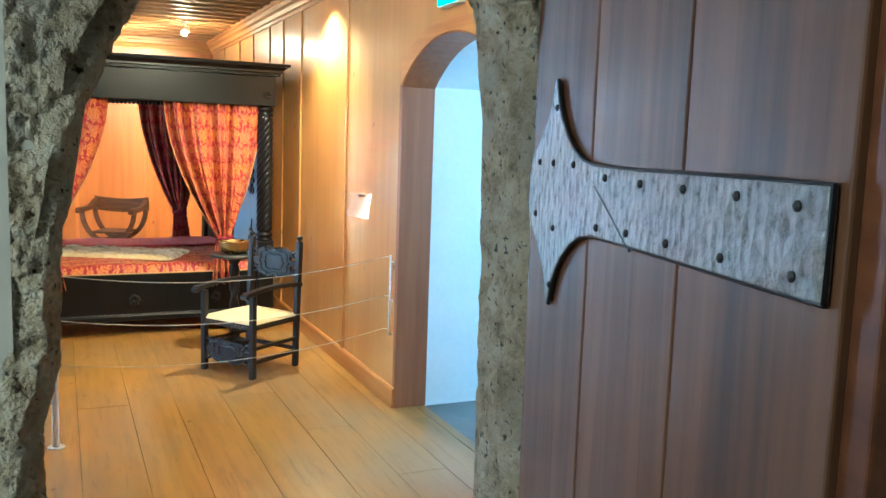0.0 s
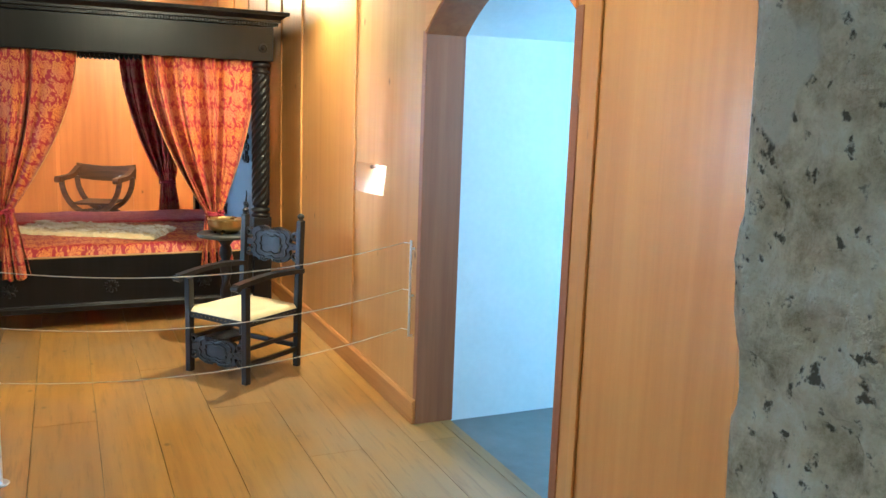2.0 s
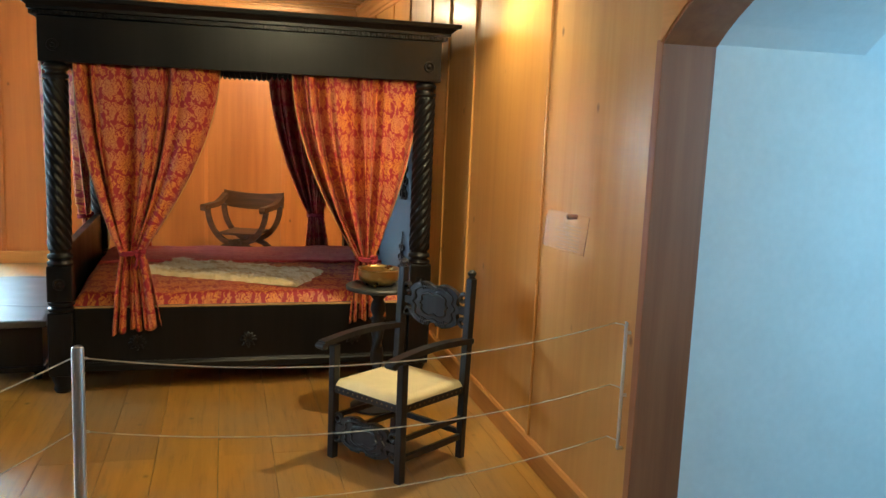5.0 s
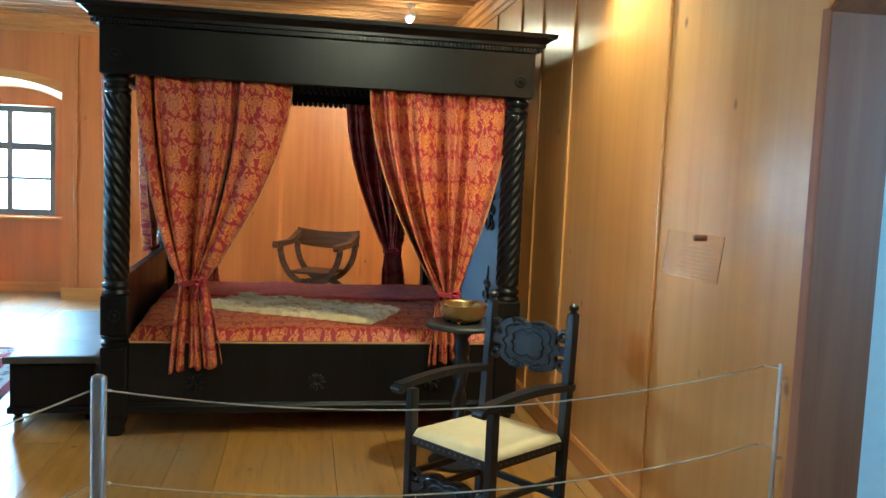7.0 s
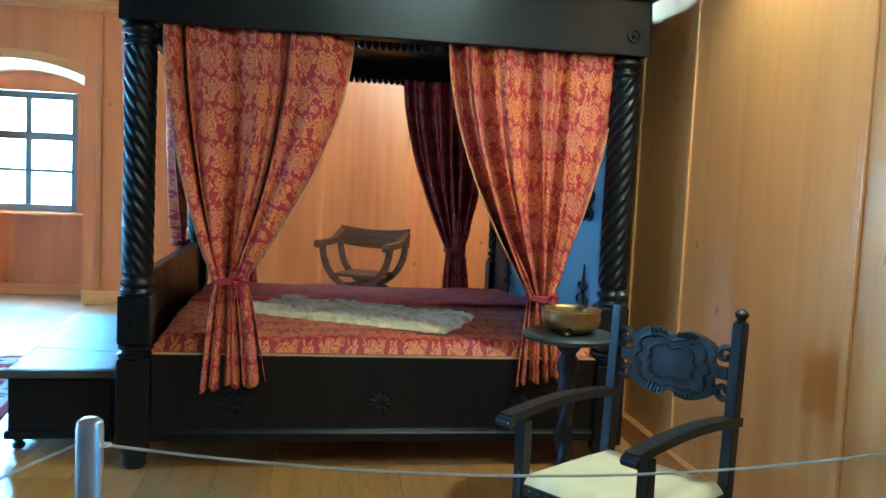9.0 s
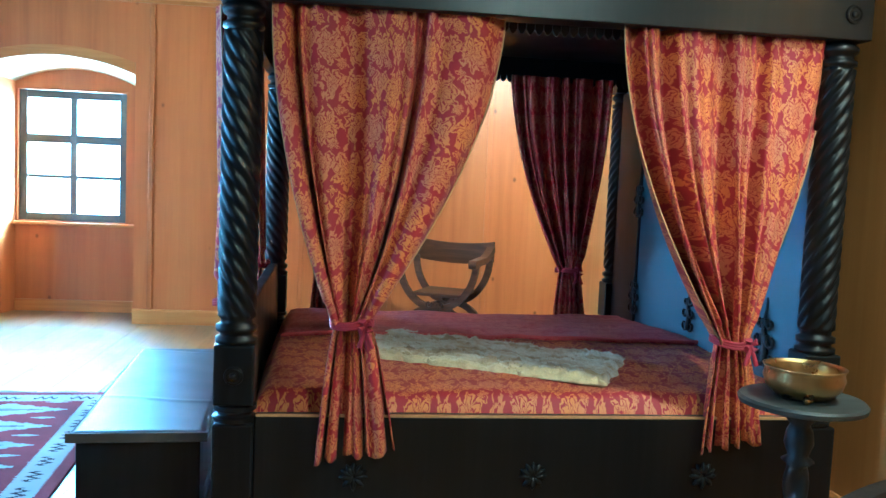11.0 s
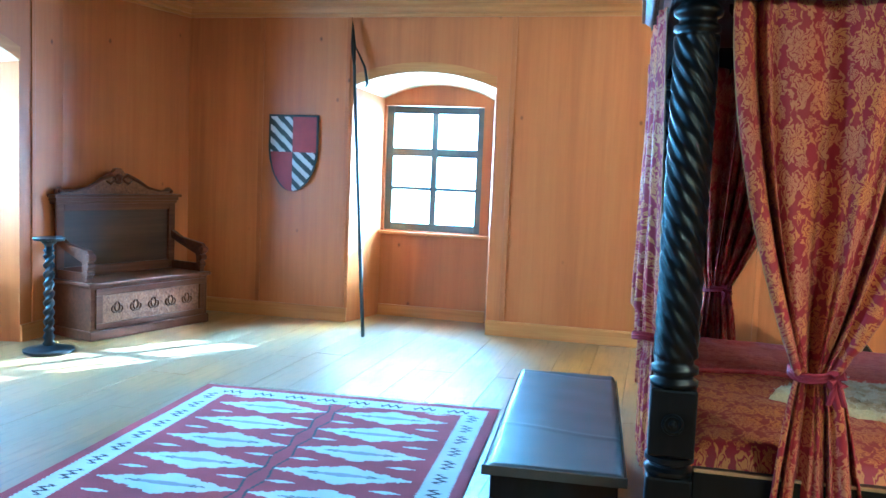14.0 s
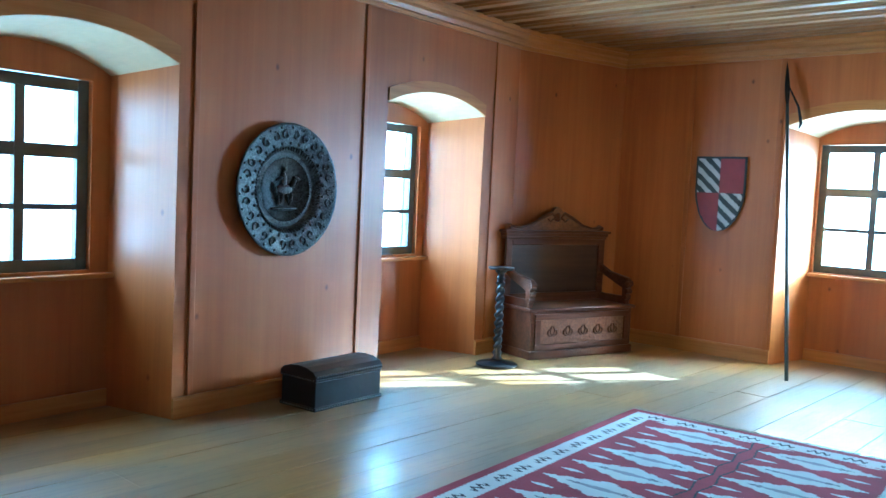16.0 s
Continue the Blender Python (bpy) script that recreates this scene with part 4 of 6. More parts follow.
curtain("bed_curtain", "red damask bed curtain at the far part of the foot end", BED @ pose(-0.10, BD - 0.64, 0, 0, 0, 90), 0.55, 1.955, 0.86, 0.40, 0.36, 0.24, 5, 26, DAMASK, fold=0.03)


# mattress with its cover: rounded box with slight waves
def cover(e, k):
    u = 0.06 + (BW - 0.10) * e
    v = 0.0 + (BD - 0.04) * k
    d = min(k * (BD - 0.04), (1 - k) * (BD - 0.04), e * (BW - 0.1) + 0.02)
    drop = 0.11 * (1 - min(1, d / 0.09)) ** 2.2
    q = Vector((u, v, 0))
    z = 0.585 + 0.012 * noise.noise(q * 2.3) + 0.006 * noise.noise(q * 7) + 0.03 * math.sin(math.pi * min(1, k * 1.1)) - drop
    return (u, v, z)


mattress = thing("mattress", "mattress under a red and gold damask cover", "mattress", BED)
ob = part("damask_cover", Shape().grid(cover, 90, 80), DAMASK, mattress, smooth="all")
uv_sheet(ob, 90, 80, 2.0, 1.9)
part("mattress_core", Shape().box(0.07, BW - 0.05, 0.03, BD - 0.06, 0.30, 0.50), BACKING, mattress, bevel=0.03)
# folded back half of the cover: plain crimson
CRIMSON = damask("crimson_damask", (0.40, 0.018, 0.04), (0.58, 0.11, 0.11), (0.50, 0.07, 0.085), 0.7)


def fold_sheet(e, k):
    u = 0.10 + (BW - 0.16) * e
    v = 0.98 + 0.10 * math.sin(2.2 * e) - 0.16 * e + (BD - 1.06 - 0.10 * math.sin(2.2 * e) + 0.16 * e) * k
    z = cover((u - 0.06) / (BW - 0.10), v / (BD - 0.04))[2] + 0.012 + 0.008 * noise.noise(Vector((u * 4, v * 4, 1)))
    return (u, v, max(z, 0.5) if k < 0.98 else z)


sheet = thing("folded_coverlet", "crimson coverlet folded over the back of the bed", "coverlet", BED)
ob = part("cloth", Shape().grid(fold_sheet, 60, 40), CRIMSON, sheet, smooth="all")
uv_sheet(ob, 60, 40, 2.0, 1.0)
ob.modifiers.new("thickness", "SOLIDIFY").thickness = 0.01
part("hem", Shape().tube([Vector(fold_sheet(i / 60, 0.0)) + Vector((0, 0, 0.004)) for i in range(61)], 0.007, 6), CRIMSON, sheet, "stitched hem", smooth=True)

# ---- fittings of the bed ----
IRON = plain("black_iron", (0.012, 0.012, 0.013), 0.4, 0.6, vary=0.3, scale=60, relief=0.2)


def carved_leafwork(parent, m, size, name="carved_ornament"):
    """A small openwork spray of scrolls and leaves."""
    for sx in (-1, 1):
        for k, (r, x, z) in enumerate(((0.16, 0.14, 0.10), (0.13, 0.17, 0.36), (0.10, 0.13, 0.60))):
            pts = []
            for i in range(22):
                a = i / 21 * 5.2
                q = r * (1 - 0.75 * i / 21)
                pts.append(m @ Vector((sx * (x + q * math.cos(a + 2.6)) * size, -0.012, (z + q * math.sin(a + 2.6)) * size)))
            part("carved_scroll", Shape().tube(pts, [0.036 * size * (1 - 0.4 * i / 21) for i in range(22)], 6), EBONY, parent, smooth="all")
    stem = [m @ Vector((0.03 * math.sin(9 * t) * size, -0.01, t * size)) for t in [i / 14 * 0.95 for i in range(15)]]
    part(name, Shape().tube(stem, [0.06 * size * (1 - 0.75 * i / 14) for i in range(15)], 6), EBONY, parent, smooth="all")


side = Matrix(((0, 1, 0, 0), (-1, 0, 0, 0), (0, 0, 1, 0), (0, 0, 0, 1)))
for v, z, w in ((0.30, 1.18, 0.34), (0.30, 0.66, 0.30), (1.00, 0.68, 0.24), (1.70, 0.66, 0.26), (1.70, 1.22, 0.26)):
    carved_leafwork(head, Matrix.Translation((-0.022, v, z)) @ side, w)
part("head_frame", Shape().box(-0.034, 0.03, BD - 0.36, BD - 0.01, 0.5, 1.94), EBONY, head, bevel=0.006)
for u in (0.425, 1.085, 1.745):
    s = Shape()
    for a in (0, 30, 60, 90, 120, 150, 180, 225, 270, 315):
        ang = radians(a)
        tip = (u + 0.052 * math.cos(ang), 0.30 + 0.052 * math.sin(ang))
        pts = [(u + (tip[0] - u) * k, -0.037 - 0.004 * math.sin(math.pi * k), 0.30 + (tip[1] - 0.30) * k) for k in (0, 0.25, 0.5, 0.75, 1)]
        s.tube(pts, [0.004, 0.009, 0.012, 0.009, 0.003], 6)
    s.tube([(u + 0.018 * math.cos(w), -0.040, 0.30 + 0.018 * math.sin(w)) for w in [2 * math.pi * i / 16 for i in range(16)]], 0.004, 6, True)
    part("carved_palmette", s, EBONY, bed, smooth="all")
s = Shape()
for i in range(150):
    u = 0.09 + (BW - 0.18) * i / 149
    s.add([(u - 0.005, -0.048, 0.182), (u + 0.005, -0.048, 0.182), (u + 0.005, -0.036, 0.182), (u - 0.005, -0.036, 0.182), (u, -0.042, 0.193)], [(0, 1, 4), (1, 2, 4), (2, 3, 4), (3, 0, 4), (3, 2, 1, 0)])
tagged(part("bead_moulding", s, EBONY, bed), kind="stuff")
part("gold_strip", Shape().box(0.075, BW - 0.075, -0.038, -0.026, 0.518, 0.527), BRAID, bed, "narrow gold strip along the rail")

# sheepskin
FLEECE, fn, fl, fb = material("fleece", 0.95)
v = coords(fn, fl, (1, 1, 1))
a2 = node(fn, fl, "TexNoise", {"Vector": v, "Scale": 120.0, "Detail": 4.0})
where = node(fn, fl, "SeparateXYZ", {0: v})
band = node(fn, fl, "TexNoise", {"Vector": coords(fn, fl, (2.2, 13.0, 1.0)), "Scale": 1.0, "Detail": 4.0, "Roughness": 0.6})
c = ramp(fn, fl, band.outputs[0], [(0.34, (0.30, 0.20, 0.11)), (0.44, (0.56, 0.44, 0.29)), (0.54, (0.82, 0.79, 0.74)), (0.66, (0.58, 0.44, 0.25))])
rim = node(fn, fl, "MapRange", {"Value": where.outputs[1], "From Min": -0.245, "From Max": -0.19, "To Min": 0.85, "To Max": 0.0})
c = mix(fn, fl, rim.outputs[0], c, (0.80, 0.66, 0.36))
c = mix(fn, fl, node(fn, fl, "MapRange", {"Value": a2.outputs[0], "From Min": 0.35, "From Max": 0.65, "To Min": 0.25, "To Max": 0.0}).outputs[0], c, (0.36, 0.28, 0.18))
fl.new(c, fb.inputs["Base Color"])
fb.inputs["Sheen Weight"].default_value = 0.4
bump(fn, fl, fb, a2.outputs[0], 0.6, 0.01)
pelt = thing("sheepskin", "cream and grey sheepskin strip lying across the bed", "sheepskin", pose(1.355, 8.29, 0.603, 0, 0, -25.5))
PL, PWID = 1.16, 0.56


def wool(e, k):
    x, y = (e - 0.5) * PL, (k - 0.5) * PWID
    d = min(e * PL, (1 - e) * PL, k * PWID, (1 - k) * PWID)
    q = Vector((x, y, 0))
    body = 0.022 * (1 - (1 - min(1, d / 0.04)) ** 2)
    row = 0.009 * abs(math.sin((y + 0.02 * noise.noise(q * 6)) * 24))
    lump = row + 0.020 * noise.noise(Vector((x * 7, y * 16, 0))) + 0.015 * noise.noise(q * 30) + 0.006 * noise.noise(q * 62)
    scallop = 0.012 * abs(math.sin(x * 26)) * (1 - min(1, (y + PWID / 2) / 0.08))
    r = 0.02 * noise.noise(q * 18 + Vector((3, 1, 5)))
    return (x + r, y + r * 0.8 + scallop, body + lump * min(1, d / 0.03))


part("wool", Shape().grid(wool, 170, 110), FLEECE, pelt, smooth="all")
part("hide", Shape().box(-PL / 2 + 0.015, PL / 2 - 0.015, -PWID / 2 + 0.02, PWID / 2 - 0.02, -0.008, 0.004), plain("hide", (0.6, 0.5, 0.3), 0.8), pelt)
rnd = random.Random(31)
s = Shape()
for i in range(5200):
    e, k = rnd.random(), rnd.random()
    q = Vector(wool(e, k))
    lean = Vector((rnd.uniform(-0.5, 0.5), rnd.uniform(-0.9, 0.5), rnd.uniform(0.15, 0.6))).normalized() * rnd.uniform(0.010, 0.020)
    w = Vector((rnd.uniform(-1, 1), rnd.uniform(-1, 1), 0)).normalized() * 0.0035
    u = Vector((-w.y, w.x, 0))
    base_ = q - Vector((0, 0, 0.004))
    tip_ = q + lean + Vector((rnd.uniform(-0.006, 0.006), rnd.uniform(-0.006, 0.006), -0.004))
    s.add([base_ + w, base_ - w * 0.5 + u * 0.87, base_ - w * 0.5 - u * 0.87, tip_], [(0, 1, 3), (1, 2, 3), (2, 0, 3)])
tagged(part("curly_wool", s, FLEECE, pelt, "loose curly tufts of wool"), kind="stuff")

# ---- armchair ----
BLACK = wood("ebonised_wood", (0.006, 0.006, 0.007), (0.013, 0.013, 0.015), (0.028, 0.028, 0.030), "z", 0.32, 1.4, spread=0.05, relief=0.3, shine=0.35)
CREAM = plain("cream_leather", (0.66, 0.56, 0.34), 0.55, vary=0.10, scale=22, relief=0.15)
BRASS_NAIL = plain("nail_brass", (0.16, 0.12, 0.06), 0.35, 0.8, scale=90)


def cartouche(parent, name, cx, cz, w, h, y, lean=0.0):
    """A carved shield-shaped board with scrolled ends and a raised frame."""
    s = Shape()
    outline = []
    for i in range(48):
        a = 2 * math.pi * i / 48
        sq = (math.cos(a) ** 4 + math.sin(a) ** 4) ** -0.25
        rx = w * 0.5 * sq * (0.76 + 0.045 * math.cos(8 * a) + 0.03 * math.cos(12 * a))
        rz = h * 0.5 * sq * (0.86 + 0.06 * math.cos(6 * a) + 0.04 * math.cos(10 * a))
        outline.append((cx + rx * math.cos(a), cz + rz * math.sin(a)))
    s.prism(outline, y - 0.012, y + 0.012)
    for k in (0.80, 0.52):
        s.tube([(cx + (p - cx) * k, y - 0.013, cz + (q - cz) * k) for p, q in outline], 0.006, 6, True)
    for sx in (-1, 1):
        for sz in (-1, 1):
            pts = []
            for i in range(20):
                a = i / 19 * 6.6
                r = 0.03 * (1 - 0.72 * i / 19)
                pts.append((cx + sx * (w * 0.44 + r * math.cos(a)), y, cz + sz * (h * 0.24 + r * math.sin(a))))
            s.tube(pts, 0.011, 7)
        s.box(cx + sx * w * 0.40 - 0.03, cx + sx * w * 0.40 + 0.03, y - 0.010, y + 0.010, cz - 0.02, cz + 0.02)
        for i in range(5):
            s.tube([(cx + sx * (0.02 + 0.012 * i), y - 0.014, cz + h * 0.36 - 0.004 * i), (cx + sx * (0.025 + 0.014 * i), y - 0.016, cz + h * 0.44)], 0.005, 5)
            s.tube([(cx + sx * (0.02 + 0.012 * i), y - 0.014, cz - h * 0.36 + 0.004 * i), (cx + sx * (0.025 + 0.014 * i), y - 0.016, cz - h * 0.44)], 0.005, 5)
    ob = part(name, s, BLACK, parent, "blue-black carved board", smooth=True)
    if lean:
        ob.matrix_basis = Matrix.Translation((0, 0, 0)) @ pose(0, 0, 0, lean)
    return ob


chair = thing("armchair", "black carved wooden armchair with a cream leather seat", "armchair", pose(2.158, 6.36, 0, 0, 0, -54) @ Matrix.Diagonal((1.07, 1.12, 1.0, 1)))
for sx in (-1, 1):
    x0 = sx * 0.215
    prof = [(0.185, 0.0), (0.215, 0.0), (0.228, 0.42), (0.25, 0.93), (0.212, 0.93), (0.19, 0.42)]
    s = Shape().prism([(p, z) for p, z in prof], x0 - 0.018, x0 + 0.018, Matrix(((0, 1, 0, 0), (1, 0, 0, 0), (0, 0, 1, 0), (0, 0, 0, 1))))
    p = part("back_post", s, BLACK, chair, bevel=0.004)
    part("finial", Shape().lathe([(0.012, 0.925), (0.02, 0.932), (0.012, 0.94), (0.02, 0.952), (0.021, 0.962), (0.012, 0.972), (0.003, 0.976)], 14, pose(x0, 0.231, 0)), BLACK, p, smooth=True)
    f = part("front_leg", Shape().box(x0 - 0.018, x0 + 0.018, -0.228, -0.192, 0, 0.585), BLACK, chair, bevel=0.004)
    arm = [(x0 * 1.02, 0.235 - 0.52 * k, 0.60 + 0.022 * math.sin(3.0 * k) + 0.012 * (1 - k)) for k in [i / 12 for i in range(13)]]
    s = Shape().sweep(arm, 0.046, 0.028)
    am = part("armrest", s, BLACK, chair)
    part("scroll", Shape().lathe([(0.006, -0.027), (0.017, -0.025), (0.017, 0.025), (0.006, 0.027)], 14, Matrix.Translation((x0 * 1.02, -0.285, 0.592)) @ pose(0, 0, 0, 0, 90)), BLACK, am, smooth=True)
    part("side_stretcher", Shape().box(x0 - 0.011, x0 + 0.011, -0.20, 0.20, 0.10, 0.13), BLACK, chair, bevel=0.003)
    part("side_stretcher", Shape().box(x0 - 0.010, x0 + 0.010, -0.20, 0.20, 0.20, 0.225), BLACK, chair, bevel=0.003)
    part("side_rail", Shape().box(x0 - 0.012, x0 + 0.012, -0.20, 0.20, 0.345, 0.382), BLACK, chair, bevel=0.003)
part("front_rail", Shape().box(-0.2, 0.2, -0.222, -0.198, 0.345, 0.382), BLACK, chair, bevel=0.003)
part("back_rail", Shape().box(-0.2, 0.2, 0.19, 0.214, 0.345, 0.40), BLACK, chair, bevel=0.003)
part("back_stretcher", Shape().box(-0.2, 0.2, 0.19, 0.21, 0.12, 0.15), BLACK, chair, bevel=0.003)


def pad(e, k):
    x, y = (e - 0.5) * 0.45, (k - 0.5) * 0.44
    d = min(e * 0.45, (1 - e) * 0.45, k * 0.44, (1 - k) * 0.44)
    return (x, y, 0.378 + 0.034 * (1 - (1 - min(1, d / 0.05)) ** 2.5) + 0.008 * math.sin(math.pi * e) * math.sin(math.pi * k) + 0.0015 * noise.noise(Vector((x * 9, y * 9, 2))))


seat = part("seat", Shape().grid(pad, 30, 30).box(-0.224, 0.224, -0.219, 0.219, 0.352, 0.380), CREAM, chair, "cream leather seat pad", smooth=True)
nail = Shape().lathe([(0.0055, 0), (0.005, 0.003), (0.002, 0.005)], 8)
n0 = None
for i in range(14):
    for m in (pose(-0.2 + 0.4 * i / 13, -0.2195, 0.366, 90), pose(0.2245, -0.2 + 0.4 * i / 13, 0.366, 0, 90), pose(-0.2245, -0.2 + 0.4 * i / 13, 0.366, 0, -90)):
        n0 = again("nail", n0, seat, m) if n0 else part("nail", nail, BRASS_NAIL, seat, m=m)
cartouche(chair, "back_board", 0, 0.76, 0.40, 0.25, 0.226)
cartouche(chair, "front_board", 0, 0.165, 0.40, 0.19, -0.21)

# ---- pedestal table with the brass bowl ----
table = thing("pedestal_table", "small round dark table on a turned pedestal", "table", pose(2.172, 7.11, 0))
TOPWOOD = wood("worn_table_top", (0.014, 0.014, 0.014), (0.03, 0.032, 0.032), (0.06, 0.064, 0.062), "x", 0.42, 1.0, relief=0.3)
part("tabletop", Shape().lathe([(0.10, 0.715), (0.17, 0.718), (0.19, 0.724), (0.193, 0.738), (0.186, 0.746), (0.05, 0.747)], 40), TOPWOOD, table, smooth=True)
prof = [(0.035, 0.06), (0.05, 0.075), (0.03, 0.10), (0.045, 0.13), (0.028, 0.16)] + [(0.032, 0.17 + 0.36 * i / 60) for i in range(61)] + [(0.05, 0.545), (0.03, 0.56), (0.045, 0.60), (0.04, 0.64), (0.03, 0.66), (0.06, 0.70), (0.06, 0.717)]
part("pedestal", Shape().lathe(prof, 32, twist=lambda a, z, r: r * (1 + 0.22 * math.cos(2 * a - 38 * z)) if 0.17 < z < 0.53 else r), BLACK, table, smooth="all")
part("base", Shape().lathe([(0.13, 0.0), (0.15, 0.006), (0.15, 0.02), (0.12, 0.032), (0.08, 0.045), (0.05, 0.062)], 32), BLACK, table, smooth=True)
BRASS = plain("old_brass", (0.48, 0.33, 0.12), 0.3, 1.0, vary=0.12, scale=18, relief=0.15)
bowl = thing("brass_bowl", "dull brass bowl standing on the pedestal table", "bowl", pose(2.172, 7.11, 0.747))
prof = [(0.05, 0.0), (0.085, 0.008), (0.112, 0.035), (0.122, 0.065), (0.117, 0.085), (0.121, 0.094), (0.125, 0.099), (0.120, 0.1), (0.112, 0.086), (0.115, 0.065), (0.105, 0.037), (0.08, 0.013), (0.02, 0.008)]
part("bowl_body", Shape().lathe(prof, 48), BRASS, bowl, smooth="all")
part("drip_knob", Shape().lathe([(0.006, -0.0), (0.012, 0.008), (0.006, 0.016)], 10, pose(-0.04, -0.10, 0.003)), BRASS, bowl, smooth=True)

# ---- long chest at the foot of the bed ----
LEATHER = plain("worn_black_leather", (0.10, 0.11, 0.12), 0.42, vary=0.2, scale=4, relief=0.2, distance=0.003)
CHEST_M = pose(-0.075, 8.60, 0, 0, 0, 4.2)
chest = thing("bench_chest", "long black chest with a worn leather-covered lid", "chest", CHEST_M)
part("body", Shape().box(-0.225, 0.225, -0.75, 0.75, 0.075, 0.345), EBONY, chest, bevel=0.006)
part("base_moulding", Shape().box(-0.24, 0.24, -0.765, 0.765, 0.06, 0.10), EBONY, chest, bevel=0.01)
lid = part("lid", Shape().box(-0.25, 0.25, -0.78, 0.78, 0.348, 0.364), EBONY, chest, bevel=0.01)


def hide_top(e, k):
    x, y = (e - 0.5) * 0.485, (k - 0.5) * 1.545
    d = min(e * 0.485, (1 - e) * 0.485, k * 1.545, (1 - k) * 1.545)
    seam = 0.006 * math.exp(-((y + 0.30 + 0.05 * math.sin(6 * x)) / 0.012) ** 2) - 0.006 * math.exp(-((y - 0.70 + 0.03 * math.sin(9 * x)) / 0.014) ** 2)
    return (x, y, 0.377 + 0.012 * (1 - (1 - min(1, d / 0.02)) ** 2) + 0.003 * noise.noise(Vector((x * 5, y * 5, 0))) + seam * 0.7)


part("lid_cover", Shape().grid(hide_top, 40, 110), LEATHER, lid, "scuffed grey-black leather", smooth="all")
part("lid_edging", Shape().box(-0.254, 0.254, -0.785, -0.776, 0.352, 0.388), plain("edging", (0.10, 0.08, 0.05), 0.6), lid, bevel=0.002)
for sx in (-0.19, 0.19):
    for sy in (-0.70, 0.70):
        part("foot", Shape().lathe([(0.016, 0), (0.028, 0.008), (0.03, 0.025), (0.018, 0.036), (0.03, 0.05), (0.034, 0.062)], 16, pose(sx, sy, 0)), EBONY, chest, smooth=True)
n0 = None
for i in range(78):
    for sx in (-1, 1):
        m = pose(sx * 0.2505, -0.76 + 1.52 * i / 77, 0.363, 0, sx * 90)
        n0 = again("nail", n0, lid, m) if n0 else part("nail", nail, plain("steel_nail", (0.3, 0.33, 0.36), 0.3, 1.0), lid, m=m)

# ---- rug: woven cell by cell ----
RUG_W, RUG_H = 1.865, 3.1


def weave(name, base, sp):
    m, ns, ls, b = material(name, 0.95)
    v = coords(ns, ls, (1, 1, 1))
    n1 = node(ns, ls, "TexNoise", {"Vector": v, "Scale": 3.0, "Detail": 4.0})
    wv = node(ns, ls, "TexWave", {"Vector": v, "Scale": 60.0, "Distortion": 1.0})
    col = ramp(ns, ls, n1.outputs[0], [(0.3, tuple(c * (1 - sp) for c in base)), (0.7, tuple(min(1, c * (1 + sp)) for c in base))])
    ls.new(col, b.inputs["Base Color"])
    bump(ns, ls, b, wv.outputs["Fac"], 0.5, 0.003)
    return m


RUG_RED, RUG_WHITE, RUG_DARK, RUG_GREY = weave("rug_red", (0.27, 0.035, 0.05), 0.25), weave("rug_white", (0.66, 0.64, 0.60), 0.1), weave("rug_dark", (0.05, 0.035, 0.04), 0.2), weave("rug_grey", (0.34, 0.31, 0.33), 0.15)


def rug_colour(x, y):
    """0 red, 1 white, 2 dark, 3 grey."""
    dx, dy = RUG_W / 2 - abs(x), RUG_H / 2 - abs(y)
    d, along = (dx, y) if dx < dy else (dy, x)
    if d < 0.045:
        return 0
    saw = abs((along / 0.03) % 1 - 0.5) * 0.02
    if d < 0.055 + saw:
        return 0
    if d < 0.205 - saw:
        p = (along / 0.20) % 1
        q = abs((p * 4.0) % 1 - 0.5) * 2
        if 0.18 < p < 0.82 and abs(d - (0.105 + 0.05 * q)) < 0.014:
            return 2
        return 1
    # field: two columns of long lozenges, with small darts between
    fy = RUG_H / 2 - 0.22 - (y + 0.0)
    row = math.floor(fy / 0.315)
    cy = fy - (row + 0.5) * 0.315
    cx = abs(x) - 0.355
    step = 0.011 * (math.floor(abs(cx) / 0.011) + 0.5)
    wig = 0.006 * (1 if int(abs(cx) / 0.022) % 4 in (0, 1) else -1)
    half = 0.122 * (1 - step / 0.335) + wig * (step < 0.27)
    if abs(cx) < 0.325 and abs(cy) < max(half, 0.008):
        inner = 0.045 * (1 - step / 0.20)
        if abs(cx) < 0.20 and abs(cy) < inner:
            return 3 if abs(cy) < inner * 0.55 else 2 if abs(cx) > 0.12 else 1
        return 1
    if abs(abs(cy) - 0.1575) < 0.018 and 0.17 < abs(cx) < 0.31 and abs(abs(cy) - 0.1575) < 0.020 * (1 - abs(abs(cx) - 0.24) / 0.075):
        return 1
    if abs(abs(x) - 0.035 - 0.012 * math.sin(y * 20)) < 0.006:
        return 2
    return 0


rug = thing("woven_rug", "flat-woven red rug with white lozenges and a white zigzag border", "rug", pose(-1.39, 8.25, 0, 0, 0, 4.1))
nx, ny = 260, 430
sh = Shape().grid(lambda e, k: ((e - 0.5) * RUG_W, (k - 0.5) * RUG_H, 0.007 + 0.0015 * noise.noise(Vector((e * 5, k * 8, 0)))), nx, ny)
base = len(sh.f)
sh.box(-RUG_W / 2 + 0.002, RUG_W / 2 - 0.002, -RUG_H / 2 + 0.002, RUG_H / 2 - 0.002, 0.0006, 0.004)
ob = part("weave", sh, [RUG_RED, RUG_WHITE, RUG_DARK, RUG_GREY], rug)
idx = [0] * len(ob.data.polygons)
